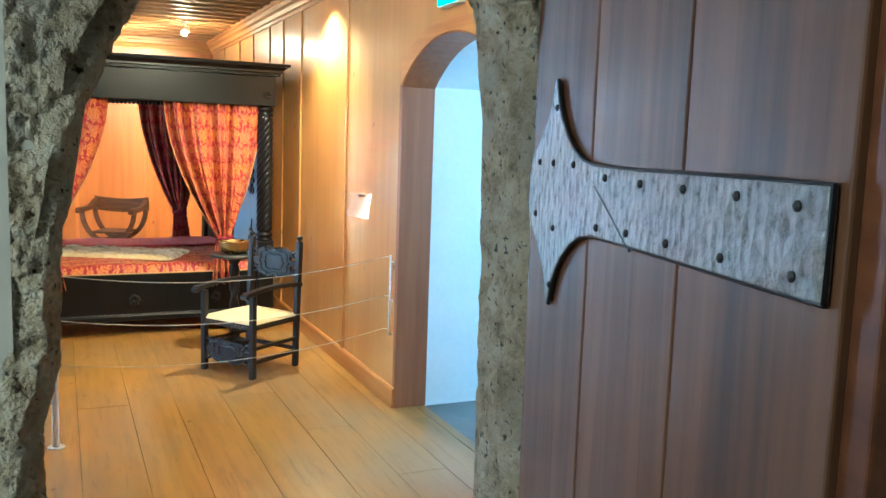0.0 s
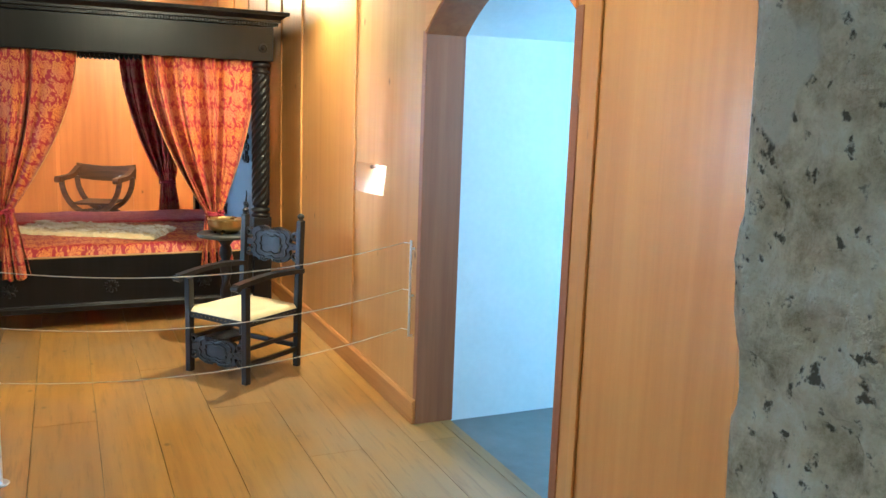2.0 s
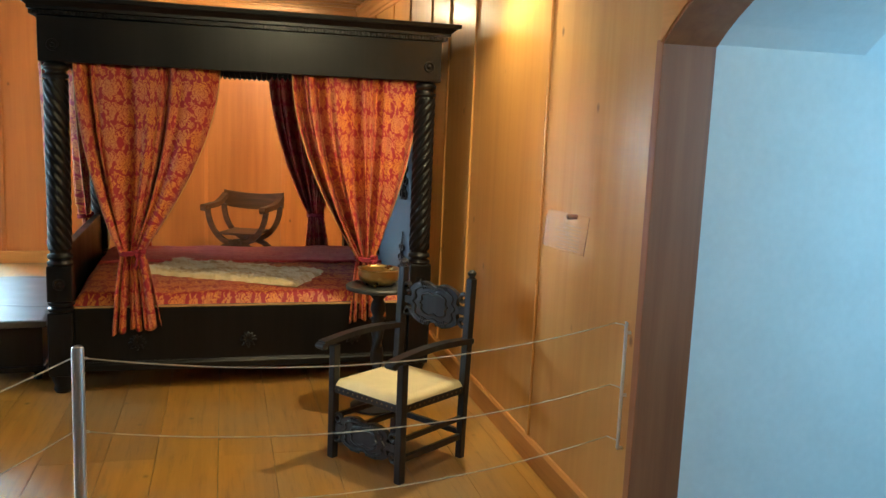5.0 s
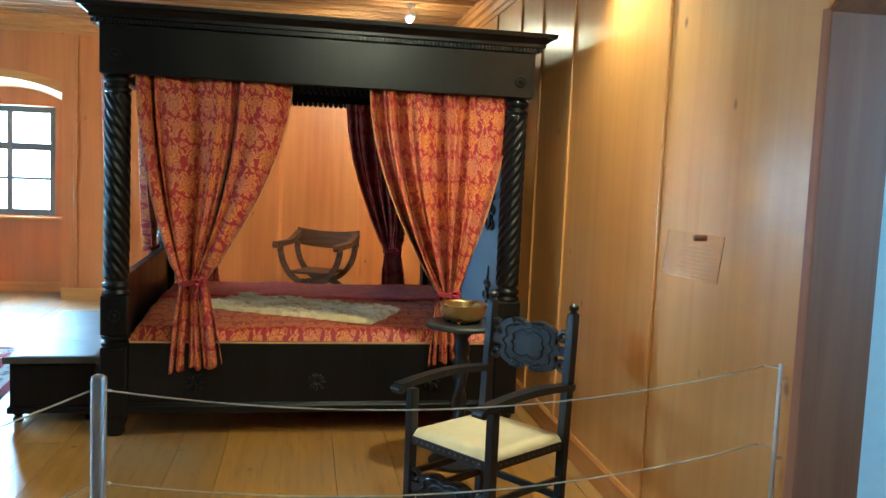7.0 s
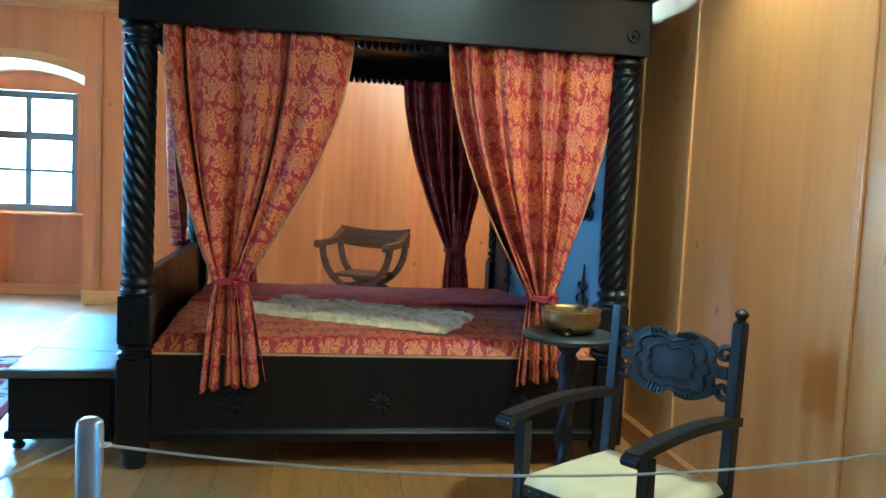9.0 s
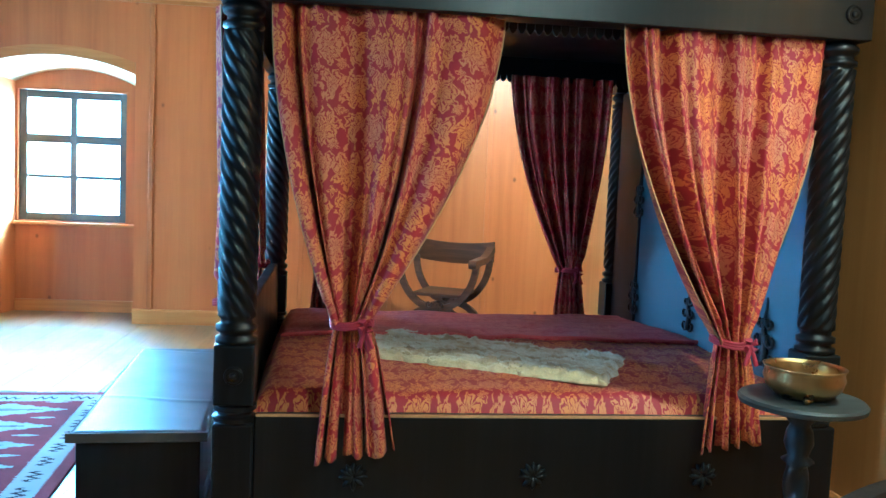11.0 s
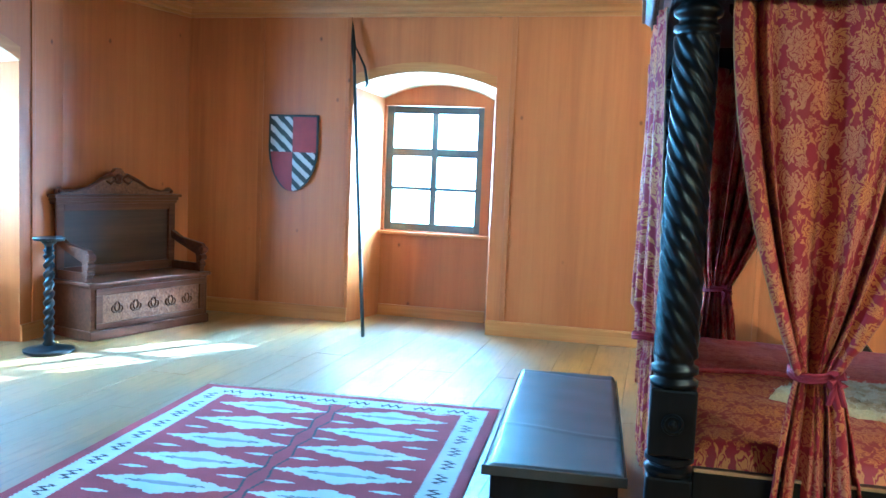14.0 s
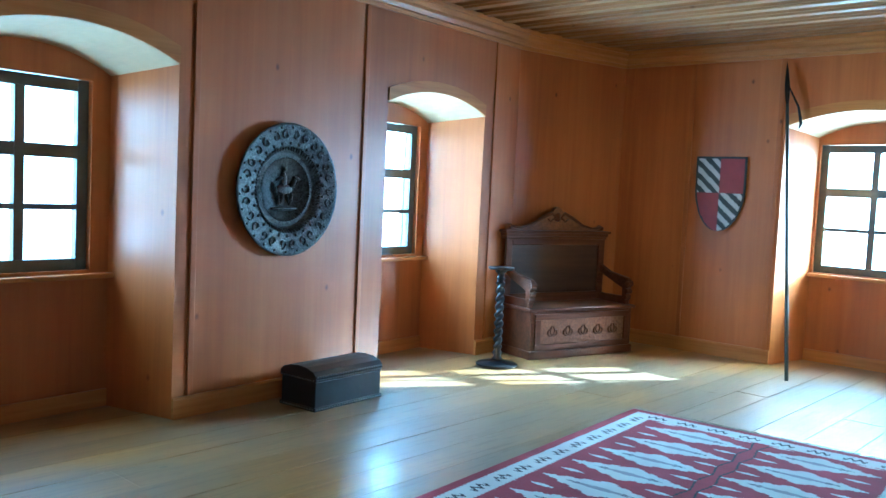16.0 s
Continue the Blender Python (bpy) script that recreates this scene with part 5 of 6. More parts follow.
for j in range(ny):
    for i in range(nx):
        idx[j * nx + i] = rug_colour((i + 0.5) / nx * RUG_W - RUG_W / 2, (j + 0.5) / ny * RUG_H - RUG_H / 2)
ob.data.polygons.foreach_set("material_index", idx)
rnd = random.Random(4)
s = Shape()
for i in range(170):
    x = -RUG_W / 2 + RUG_W * (i + 0.5) / 170
    for sy in (-1, 1):
        a, l = rnd.uniform(-0.03, 0.03), rnd.uniform(0.035, 0.06)
        s.tube([(x, sy * (RUG_H / 2 - 0.004), 0.004), (x + a * 0.5, sy * (RUG_H / 2 + l * 0.5), 0.006), (x + a, sy * (RUG_H / 2 + l), 0.003)], 0.0022, 4)
tagged(part("fringe", s, plain("fringe_yarn", (0.42, 0.37, 0.28), 0.9), rug, "short uneven yarn fringe"), kind="stuff")

# ---- settle in the slanted corner ----
SETTLE = pose(-3.96, 11.17, 0, 0, 0, 90 - 16)
# carved oak coloured lighter, for the light on the settle's front
CARVED, cn, cl, cb = material("carved_oak", 0.42)
v = coords(cn, cl, (1, 1, 1))
k1 = node(cn, cl, "TexNoise", {"Vector": v, "Scale": 16.0, "Detail": 3.0, "Distortion": 1.4})
k2 = node(cn, cl, "TexNoise", {"Vector": v, "Scale": 60.0, "Detail": 4.0})
cl.new(ramp(cn, cl, k2.outputs[0], [(0.3, (0.10, 0.036, 0.014)), (0.7, (0.24, 0.10, 0.04))]), cb.inputs["Base Color"])
bump(cn, cl, cb, k1.outputs[0], 0.6, 0.012)
# settle's oak darkened in its colour, for the shadowed back panel
SHADED_OAK = wood("shaded_oak", (0.02, 0.009, 0.005), (0.04, 0.017, 0.009), (0.065, 0.028, 0.014), "x", 0.4, 1.2)
settle = thing("hall_settle", "carved dark oak settle with a box seat and scrolled arms", "settle", SETTLE)
part("seat_box", Shape().box(-0.60, 0.60, -0.24, 0.24, 0.05, 0.42), OAK, settle, bevel=0.004)
part("plinth", Shape().box(-0.615, 0.615, -0.255, 0.25, 0.0, 0.075), OAK, settle, bevel=0.008)
part("seat_board", Shape().box(-0.63, 0.63, -0.265, 0.245, 0.42, 0.45), OAK, settle, bevel=0.008)
for a, b, c, d in ((-0.56, 0.56, 0.35, 0.40), (-0.56, 0.56, 0.09, 0.13), (-0.56, -0.50, 0.13, 0.35), (0.50, 0.56, 0.13, 0.35)):
    part("front_frame", Shape().box(a, b, -0.256, -0.2405, c, d), OAK, settle, bevel=0.003)
fp = part("front_panel", Shape().box(-0.498, 0.498, -0.246, -0.2402, 0.132, 0.348), CARVED, settle, "oak panel carved with scrolls")
for cx in (-0.36, -0.18, 0.0, 0.18, 0.36):
    s = Shape()
    for sx in (-1, 1):
        pts = []
        for i in range(20):
            a = i / 19 * 6.2
            r = 0.055 * (1 - 0.8 * i / 19)
            pts.append((cx + sx * (0.025 + r * math.cos(a + 2.2)), -0.249, 0.24 + r * math.sin(a + 2.2)))
        s.tube(pts, 0.007, 6)
    part("carved_scroll", s, OAK, fp, smooth="all")
part("back_panel", Shape().box(-0.56, 0.56, 0.20, 0.24, 0.45, 1.10), SHADED_OAK, settle, bevel=0.003)
for a, b, c, d in ((-0.60, -0.53, 0.45, 1.06), (0.53, 0.60, 0.45, 1.06), (-0.53, 0.53, 0.98, 1.06), (-0.53, 0.53, 0.45, 0.53)):
    part("back_frame", Shape().box(a, b, 0.172, 0.198, c, d), OAK, settle, bevel=0.004)
s = Shape().box(-0.62, 0.62, 0.15, 0.25, 1.06, 1.09).box(-0.64, 0.64, 0.13, 0.25, 1.09, 1.115).box(-0.61, 0.61, 0.16, 0.25, 1.035, 1.06)
part("back_cornice", s, OAK, settle, bevel=0.006)
crest = [(-0.58, 1.115), (-0.585, 1.15), (-0.55, 1.175), (-0.52, 1.15), (-0.40, 1.145), (-0.30, 1.165), (-0.21, 1.215), (-0.13, 1.265), (-0.06, 1.295), (-0.03, 1.33), (0, 1.335)]
outline = crest + [(-x, z) for x, z in crest[::-1][1:]]
cr = part("crest", Shape().prism(outline, 0.19, 0.235), CARVED, settle, "carved oak crest", bevel=0.004)
s = Shape()
for sx in (-1, 1):
    s.tube([(sx * 0.56, 0.186, 1.15), (sx * 0.44, 0.184, 1.14), (sx * 0.30, 0.184, 1.17), (sx * 0.18, 0.184, 1.235), (sx * 0.08, 0.184, 1.275), (sx * 0.03, 0.184, 1.24), (sx * 0.09, 0.184, 1.20), (sx * 0.13, 0.184, 1.225)], [0.012, 0.01, 0.012, 0.016, 0.018, 0.014, 0.012, 0.006], 7)
    s.lathe([(0.02, 0), (0.016, 0.012), (0.004, 0.018)], 12, pose(sx * 0.56, 0.186, 1.14, 90))
s.lathe([(0.045, 0), (0.04, 0.01), (0.02, 0.014), (0.016, 0.02), (0.004, 0.024)], 18, pose(0, 0.19, 1.24, 90))
part("crest_scroll", s, OAK, cr, smooth="all")
for sx in (-1, 1):
    s = Shape().prism([(-0.20, 0.45), (-0.15, 0.45), (-0.14, 0.60), (0.02, 0.66), (0.17, 0.72), (0.19, 0.80), (0.06, 0.74), (-0.10, 0.715), (-0.20, 0.70), (-0.235, 0.66), (-0.235, 0.62), (-0.205, 0.60)], sx * 0.58 - 0.025, sx * 0.58 + 0.025, Matrix(((0, 1, 0, 0), (1, 0, 0, 0), (0, 0, 1, 0), (0, 0, 0, 1))))
    am = part("arm", s, OAK, settle, bevel=0.006)
    part("arm_panel", Shape().box(sx * 0.58 - 0.012, sx * 0.58 + 0.012, -0.13, 0.17, 0.45, 0.52), OAK, am)
    for z in (0.645, 0.575, 0.515):
        part("arm_scroll", Shape().lathe([(0.01, -0.035), (0.028, -0.032), (0.028, 0.032), (0.01, 0.035)], 16, Matrix.Translation((sx * 0.58, -0.21 + (0.645 - z) * 0.2, z)) @ pose(0, 0, 0, 0, 90)), OAK, am, smooth=True)

# ---- turned candle stand ----
stand = thing("candle_stand", "black twisted wooden candle stand on a round base", "candle stand", pose(-3.93, 10.11, 0))
prof = [(0.035, 0.045), (0.045, 0.06), (0.03, 0.085), (0.042, 0.11), (0.028, 0.135)] + [(0.030, 0.15 + 0.56 * i / 90) for i in range(91)] + [(0.026, 0.72), (0.04, 0.735), (0.028, 0.75), (0.03, 0.775), (0.05, 0.795), (0.05, 0.805)]
part("stem", Shape().lathe(prof, 32, twist=lambda a, z, r: r * (1 + 0.32 * math.cos(2 * a - 92 * z)) if 0.15 < z < 0.71 else r), BLACK, stand, smooth="all")
part("base", Shape().lathe([(0.15, 0.0), (0.175, 0.008), (0.175, 0.022), (0.15, 0.03), (0.09, 0.036), (0.05, 0.05)], 32), BLACK, stand, smooth=True)
part("dish", Shape().lathe([(0.05, 0.803), (0.10, 0.808), (0.11, 0.82), (0.108, 0.83), (0.095, 0.824), (0.02, 0.822)], 32), BLACK, stand, smooth=True)

# ---- small studded trunk ----
TRUNK_LEATHER = plain("blue_black_leather", (0.022, 0.028, 0.033), 0.42, vary=0.35, scale=14, relief=0.3)
trunk = thing("studded_trunk", "small blue-black leather trunk with brass studs", "trunk", pose(-3.905, 8.27, 0, 0, 0, 94.0) @ Matrix.Diagonal((1, 1.05, 1.12, 1)))
part("body", Shape().box(-0.31, 0.31, -0.15, 0.15, 0.0, 0.17), TRUNK_LEATHER, trunk, bevel=0.006)
part("foot_edge", Shape().box(-0.318, 0.318, -0.158, 0.158, 0.0, 0.022), TRUNK_LEATHER, trunk, bevel=0.003)
prof = [(-0.158, 0.172), (0.158, 0.172), (0.158, 0.205), (0.13, 0.228), (0.07, 0.245), (0, 0.25), (-0.07, 0.245), (-0.13, 0.228), (-0.158, 0.205)]
tl = part("lid", Shape().prism(prof, -0.318, 0.318, Matrix(((0, 1, 0, 0), (1, 0, 0, 0), (0, 0, 1, 0), (0, 0, 0, 1)))), TRUNK_LEATHER, trunk, bevel=0.004)
n0 = None
for i in range(27):
    for z in (0.180, 0.200, 0.012):
        m = pose(-0.30 + 0.60 * i / 26, -0.1585, z, 90)
        n0 = again("stud", n0, tl, m) if n0 else part("stud", nail, plain("dull_stud", (0.34, 0.36, 0.37), 0.35, 0.9), tl, m=m)
for i in range(13):
    for z in (0.180, 0.012):
        again("stud", n0, tl, pose(-0.3185, -0.14 + 0.28 * i / 12, z, 0, -90))

# ---- embossed metal plate on the wall ----
PEWTER, pn, pl, pb = material("dark_embossed_metal", 0.3, 0.85)
v = coords(pn, pl, (1, 1, 1))
e1 = node(pn, pl, "TexNoise", {"Vector": v, "Scale": 34.0, "Detail": 3.0, "Distortion": 2.0})
pl.new(ramp(pn, pl, e1.outputs[0], [(0.35, (0.012, 0.014, 0.015)), (0.65, (0.085, 0.09, 0.09))]), pb.inputs["Base Color"])
bump(pn, pl, pb, e1.outputs[0], 0.7, 0.006)
PLATE_Y = 8.03
plate_m = pose(LX - (PLATE_Y - LY) * math.tan(radians(3.9)), PLATE_Y, 1.40, 0, 0, LEFT_TURN) @ pose(0, 0, 0, 90)
plate = thing("wall_plate", "large round dark metal plate embossed with a rider", "plate", plate_m)
prof = [(0.0, 0.004), (0.20, 0.004), (0.205, 0.014), (0.222, 0.02), (0.235, 0.012), (0.25, 0.016), (0.275, 0.045), (0.30, 0.05), (0.42, 0.056), (0.435, 0.06), (0.44, 0.055), (0.435, 0.046), (0.29, 0.036), (0.23, 0.002)]
part("dish", Shape().lathe(prof, 72), PEWTER, plate, smooth="all")
s = Shape()
for i in range(72):
    a = 2 * math.pi * i / 72
    s.tube([(0.262 * math.cos(a), 0.262 * math.sin(a), 0.034), (0.285 * math.cos(a + 0.05), 0.285 * math.sin(a + 0.05), 0.052)], 0.0065, 5)
    s.lathe([(0.008, 0), (0.006, 0.005), (0.001, 0.007)], 6, pose(0.213 * math.cos(a), 0.213 * math.sin(a), 0.014))
tagged(part("bead_ring", s, PEWTER, plate), kind="stuff")
s = Shape()
for i in range(26):
    a = 2 * math.pi * i / 26
    c0 = Vector((0.36 * math.cos(a), 0.36 * math.sin(a), 0.055))
    rot = Matrix.Translation(c0) @ Matrix.Rotation(a, 4, "Z")
    sp = []
    for j in range(16):
        w = j / 15 * 5.6
        r = 0.034 * (1 - 0.75 * j / 15)
        sp.append(rot @ Vector((r * math.cos(w), r * math.sin(w) * (1 if i % 2 else -1), 0.002)))
    s.tube(sp, 0.0065, 5)
    s.lathe([(0.011, 0), (0.009, 0.008), (0.002, 0.011)], 8, rot @ Matrix.Translation((-0.055, 0.035, -0.004)))
    s.lathe([(0.009, 0), (0.007, 0.006), (0.002, 0.009)], 8, rot @ Matrix.Translation((0.05, 0.035, 0.0)))
tagged(part("rim_ornament", s, PEWTER, plate), kind="stuff")
# raised figure: a plain horse-and-rider shape
s = Shape()
blobs = [((-0.005, 0.0, 0.072, 0.036), 0), ((0.07, 0.045, 0.022, 0.042), -35), ((0.098, 0.078, 0.032, 0.014), -20), ((-0.012, 0.068, 0.026, 0.05), 5), ((-0.012, 0.132, 0.019, 0.021), 0), ((-0.05, 0.072, 0.034, 0.012), 25), ((0.05, -0.062, 0.012, 0.045), -15), ((-0.06, -0.062, 0.012, 0.045), 12), ((0.02, -0.055, 0.011, 0.04), 20), ((-0.03, -0.058, 0.011, 0.042), -10), ((-0.088, 0.0, 0.013, 0.05), 20), ((0.0, -0.125, 0.12, 0.014), 0)]
for (bx, by, bw, bh), ang in blobs:
    m = pose(bx, by, 0.005, 0, 0, ang) @ Matrix.Diagonal((bw, bh, 0.02, 1))
    s.lathe([(1.0, 0.0), (0.92, 0.4), (0.7, 0.75), (0.35, 0.95), (0.05, 1.0)], 16, m)
part("embossed_figure", s, PEWTER, plate, smooth="all")

# ---- heater shield ----
SH_RED = plain("shield_red", (0.26, 0.03, 0.035), 0.5, vary=0.2, scale=20)
SH_WHITE = plain("shield_white", (0.62, 0.62, 0.60), 0.5, vary=0.1, scale=20)
SH_BLACK = plain("shield_black", (0.02, 0.028, 0.026), 0.45, vary=0.3, scale=20)
shield = thing("heraldic_shield", "quartered red and black-and-white striped wooden shield on the wall", "shield", pose(-3.01, 12.235, 1.54))


def half_width(z):
    return 0.245 if z > 0.05 else 0.245 * math.sqrt(max(0, 1 - ((0.05 - z) / 0.41) ** 1.9))


nz, nw = 72, 50
pts = []
for j in range(nz + 1):
    z = -0.36 + 0.70 * j / nz
    for i in range(nw + 1):
        x = (2 * i / nw - 1) * max(half_width(z), 0.002)
        pts.append((x, -0.02 - 0.02 * math.cos(x / 0.245 * 1.3), z))
sh = Shape().add(pts, [(j * (nw + 1) + i, j * (nw + 1) + i + 1, (j + 1) * (nw + 1) + i + 1, (j + 1) * (nw + 1) + i) for j in range(nz) for i in range(nw)])
ob = part("board", sh, [SH_RED, SH_WHITE, SH_BLACK], shield)
idx = []
for p in ob.data.polygons:
    c = p.center
    edge = half_width(c.z) - abs(c.x) < 0.018 or c.z > 0.322
    quarter = (c.x < 0) == (c.z > 0.0)
    stripe = ((c.x * 0.8 + c.z * 0.9) / 0.105) % 1 < 0.5
    idx.append(2 if edge else 0 if not quarter else 1 if stripe else 2)
ob.data.polygons.foreach_set("material_index", idx)
ob.modifiers.new("thickness", "SOLIDIFY").thickness = 0.014

# ---- spear with a pennon ----
spear = thing("spear", "long dark spear leaning on the wall beside the window", "spear")
foot, tip = Vector((-2.073, 11.641, 0.0)), Vector((-2.46, 12.19, 2.72))
way = tip - foot
part("shaft", Shape().tube([foot + way * k for k in (0.0, 0.3, 0.6, 0.86)], [0.016, 0.017, 0.016, 0.014], 10), SH_BLACK, spear, smooth=True)
part("blade", Shape().tube([foot + way * k for k in (0.86, 0.88, 0.92, 0.97, 1.0)], [0.014, 0.02, 0.026, 0.014, 0.001], 6), IRON, spear)
a = foot + way * 0.84
part("side_spike", Shape().tube([foot + way * 0.93, a + Vector((0.10, -0.01, 0.02)), a + Vector((0.13, -0.01, -0.12)), a + Vector((0.115, -0.01, -0.16))], [0.006, 0.012, 0.016, 0.004], 6), IRON, spear)

# ---- scissor chair at the far wall ----
sc = thing("scissor_chair", "brown wooden scissor chair with curved arms", "chair", pose(1.50, 11.38, 0, 0, 0, -24))
SCW = wood("scissor_walnut", (0.035, 0.014, 0.006), (0.07, 0.028, 0.011), (0.12, 0.05, 0.02), "x", 0.6, 1.2, spread=0.08, shine=0.2)
HUB = 0.37
for yy in (-0.20, 0.20):
    for sx in (-1, 1):
        up_ = [(sx * (0.015 + 0.30 * math.sin(t * math.pi / 2)), yy, HUB + 0.37 * (1 - math.cos(t * math.pi / 2))) for t in [i / 24 for i in range(25)]]
        low = [(-sx * (0.015 + 0.29 * math.sin(t * math.pi / 2)), yy, HUB - (HUB - 0.02) * (1 - math.cos(t * math.pi / 2))) for t in [i / 16 for i in range(17)]]
        part("curved_leg", Shape().sweep(low[::-1] + up_[1:], 0.034, 0.05, (0, 1, 0)), SCW, sc)
    hub = part("hub", Shape().lathe([(0.02, -0.024), (0.05, -0.02), (0.05, 0.02), (0.02, 0.024)], 20, Matrix.Translation((0, yy, HUB + 0.005)) @ pose(0, 0, 0, 90)), SCW, sc, smooth=True)
    for sx in (-1, 1):
        s = Shape().tube([(sx * (0.05 + 0.032 * (1 - 0.7 * i / 17) * math.cos(i / 17 * 6.4 + 2.4)), yy - 0.026, HUB + 0.03 + 0.032 * (1 - 0.7 * i / 17) * math.sin(i / 17 * 6.4 + 2.4)) for i in range(18)], 0.009, 6)
        part("carved_scroll", s, SCW, hub, smooth="all")
part("seat", Shape().box(-0.20, 0.20, -0.22, 0.22, 0.46, 0.485), SCW, sc, bevel=0.006)
for sx in (-1, 1):
    line = [(sx * 0.315, 0.24 - 0.52 * t, 0.755 + 0.075 * max(0, 1 - t * 2.2) ** 1.5 - 0.012 * t) for t in [i / 14 for i in range(15)]]
    s = Shape().sweep(line, 0.06, 0.052)
    am = part("armrest", s, SCW, sc)
    part("knob", Shape().lathe([(0.012, -0.034), (0.034, -0.03), (0.034, 0.03), (0.012, 0.034)], 16, Matrix.Translation((sx * 0.315, -0.285, 0.738)) @ pose(0, 0, 0, 0, 90)), SCW, am, smooth=True)
s = Shape()
line = [(e * 0.335, 0.245 + 0.04 * (1 - e * e), 0.80 - 0.03 * (1 - e * e)) for e in [i / 10 - 1 for i in range(21)]]
s.sweep(line, 0.17, 0.024, (0, 0, 1))
part("backrest", s, SCW, sc)

# ---- barrier: post, wall rod, cords ----
STEEL = plain("brushed_steel", (0.78, 0.79, 0.80), 0.36, 1.0, vary=0.03, scale=20, relief=0.0)
CORD = plain("pale_cord", (0.55, 0.46, 0.33), 0.8, vary=0.2, scale=200)


def barrier_post(x, y):
    p = thing("barrier_post", "brushed steel barrier post on a small floor flange", "barrier post", pose(x, y, 0))
    part("tube", Shape().lathe([(0.0195, 0.004), (0.0195, 0.955), (0.018, 0.965), (0.012, 0.970), (0.002, 0.971)], 28), STEEL, p, smooth=True)
    part("flange", Shape().lathe([(0.045, 0.0), (0.045, 0.004), (0.042, 0.007), (0.018, 0.008)], 28), STEEL, p, smooth=True)
    for z in (0.93, 0.69, 0.45):
        part("eyelet", Shape().tube([(0.022 + 0.008 * math.cos(a), 0.008 * math.sin(a), z) for a in [2 * math.pi * i / 12 for i in range(12)]], 0.002, 6, True), STEEL, p)
    return p


near_post = barrier_post(0.855, 5.055)
barrier_post(-0.60, 2.87)
rod = thing("wall_rod", "slim steel rod with three hooks on the panelled wall", "wall rod", pose(RIGHT, 5.205, 0))
part("bar", Shape().box(-0.028, -0.020, -0.009, 0.009, 0.465, 0.975), STEEL, rod, bevel=0.002)
for z in (0.95, 0.70, 0.485):
    part("hook", Shape().tube([(-0.024, 0.0, z + 0.01), (-0.03, 0.03, z + 0.008), (-0.035, 0.075, z + 0.002)], 0.0025, 6), STEEL, rod)
    part("stud", Shape().lathe([(0.007, 0.0), (0.007, 0.022), (0.004, 0.025)], 12, Matrix.Translation((-0.002, 0.004, z - 0.02)) @ pose(0, 0, 0, 0, -90)), STEEL, rod, smooth=True)
for k, (za, zb) in enumerate(((0.952, 0.93), (0.702, 0.69), (0.487, 0.45))):
    for a, b, sag in (((RIGHT - 0.035, 5.28, za), (0.877, 5.055, zb), 0.09), ((0.833, 5.05, zb), (-0.578, 2.875, zb), 0.07)):
        a, b = Vector(a), Vector(b)
        pts = [a.lerp(b, i / 30) - Vector((0, 0, sag * 4 * (i / 30) * (1 - i / 30))) for i in range(31)]
        part("cord", Shape().tube([p - Vector((0.855, 5.055, 0)) for p in pts], 0.0026, 6), CORD, near_post, "thin pale cord", smooth=True)

# ---- information sheet on the wall ----
ACRYL, an, al, ab = material("clear_acrylic", 0.03)
ab.inputs["Base Color"].default_value, ab.inputs["Transmission Weight"].default_value = (0.95, 0.92, 0.88, 1), 1.0
info = thing("information_sheet", "clear plastic information sheet with faint text pinned to the panelling", "sign", pose(RIGHT, 5.80, 1.24))
acryl_sheet = part("sheet", Shape().box(-0.022, -0.019, -0.16, 0.19, -0.085, 0.085, pose(-0.024, 0, 0, 0, 6.7, 9)), ACRYL, info)
acryl_sheet.visible_shadow = False
part("pin", Shape().lathe([(0.012, 0.0), (0.012, 0.044), (0.006, 0.05)], 14, pose(0, 0.0, 0.07, 0, -90)), plain("pin_wood", (0.16, 0.07, 0.03), 0.5), info, smooth=True)
TEXT = plain("faint_print", (0.30, 0.20, 0.12), 0.7)
for i in range(8):
    part("text_line", Shape().box(-0.0142, -0.013, -0.115, 0.06 + 0.035 * ((i * 7) % 3) / 2, 0.030 - 0.015 * i, 0.033 - 0.015 * i, pose(-0.034, 0, 0, 0, 6.7, 9)), TEXT, info)

# ---- exit sign above the side door ----
GREEN, en, el, eb = material("exit_green", 0.4)
eb.inputs["Base Color"].default_value = (0.02, 0.42, 0.20, 1)
eb.inputs["Emission Color"].default_value, eb.inputs["Emission Strength"].default_value = (0.05, 0.75, 0.40, 1), 0.25
sign = thing("exit_sign", "small green and white emergency exit sign over the arch", "exit sign", pose(RIGHT, 4.40, 2.40))
part("housing", Shape().box(-0.05, -0.002, -0.13, 0.13, 0.0, 0.14), plain("sign_white", (0.75, 0.77, 0.75), 0.4, vary=0.03), sign, bevel=0.006)
part("panel", Shape().box(-0.054, -0.0505, -0.118, 0.118, 0.012, 0.128), GREEN, sign)
part("arrow", Shape().prism([(0.02, 0.07), (0.055, 0.10), (0.055, 0.08), (0.10, 0.08), (0.10, 0.06), (0.055, 0.06), (0.055, 0.04)], -0.0575, -0.0545, Matrix(((0, 1, 0, 0), (1, 0, 0, 0), (0, 0, 1, 0), (0, 0, 0, 1)))), SH_WHITE, sign)

# ---- ceiling spotlights ----
BULB, bn, bl2, bb = material("lit_bulb", 0.3)
bb.inputs["Emission Color"].default_value, bb.inputs["Emission Strength"].default_value = (1.0, 0.86, 0.62, 1), 12.0
WHITE_METAL = plain("white_lacquer", (0.7, 0.7, 0.68), 0.35, vary=0.03)


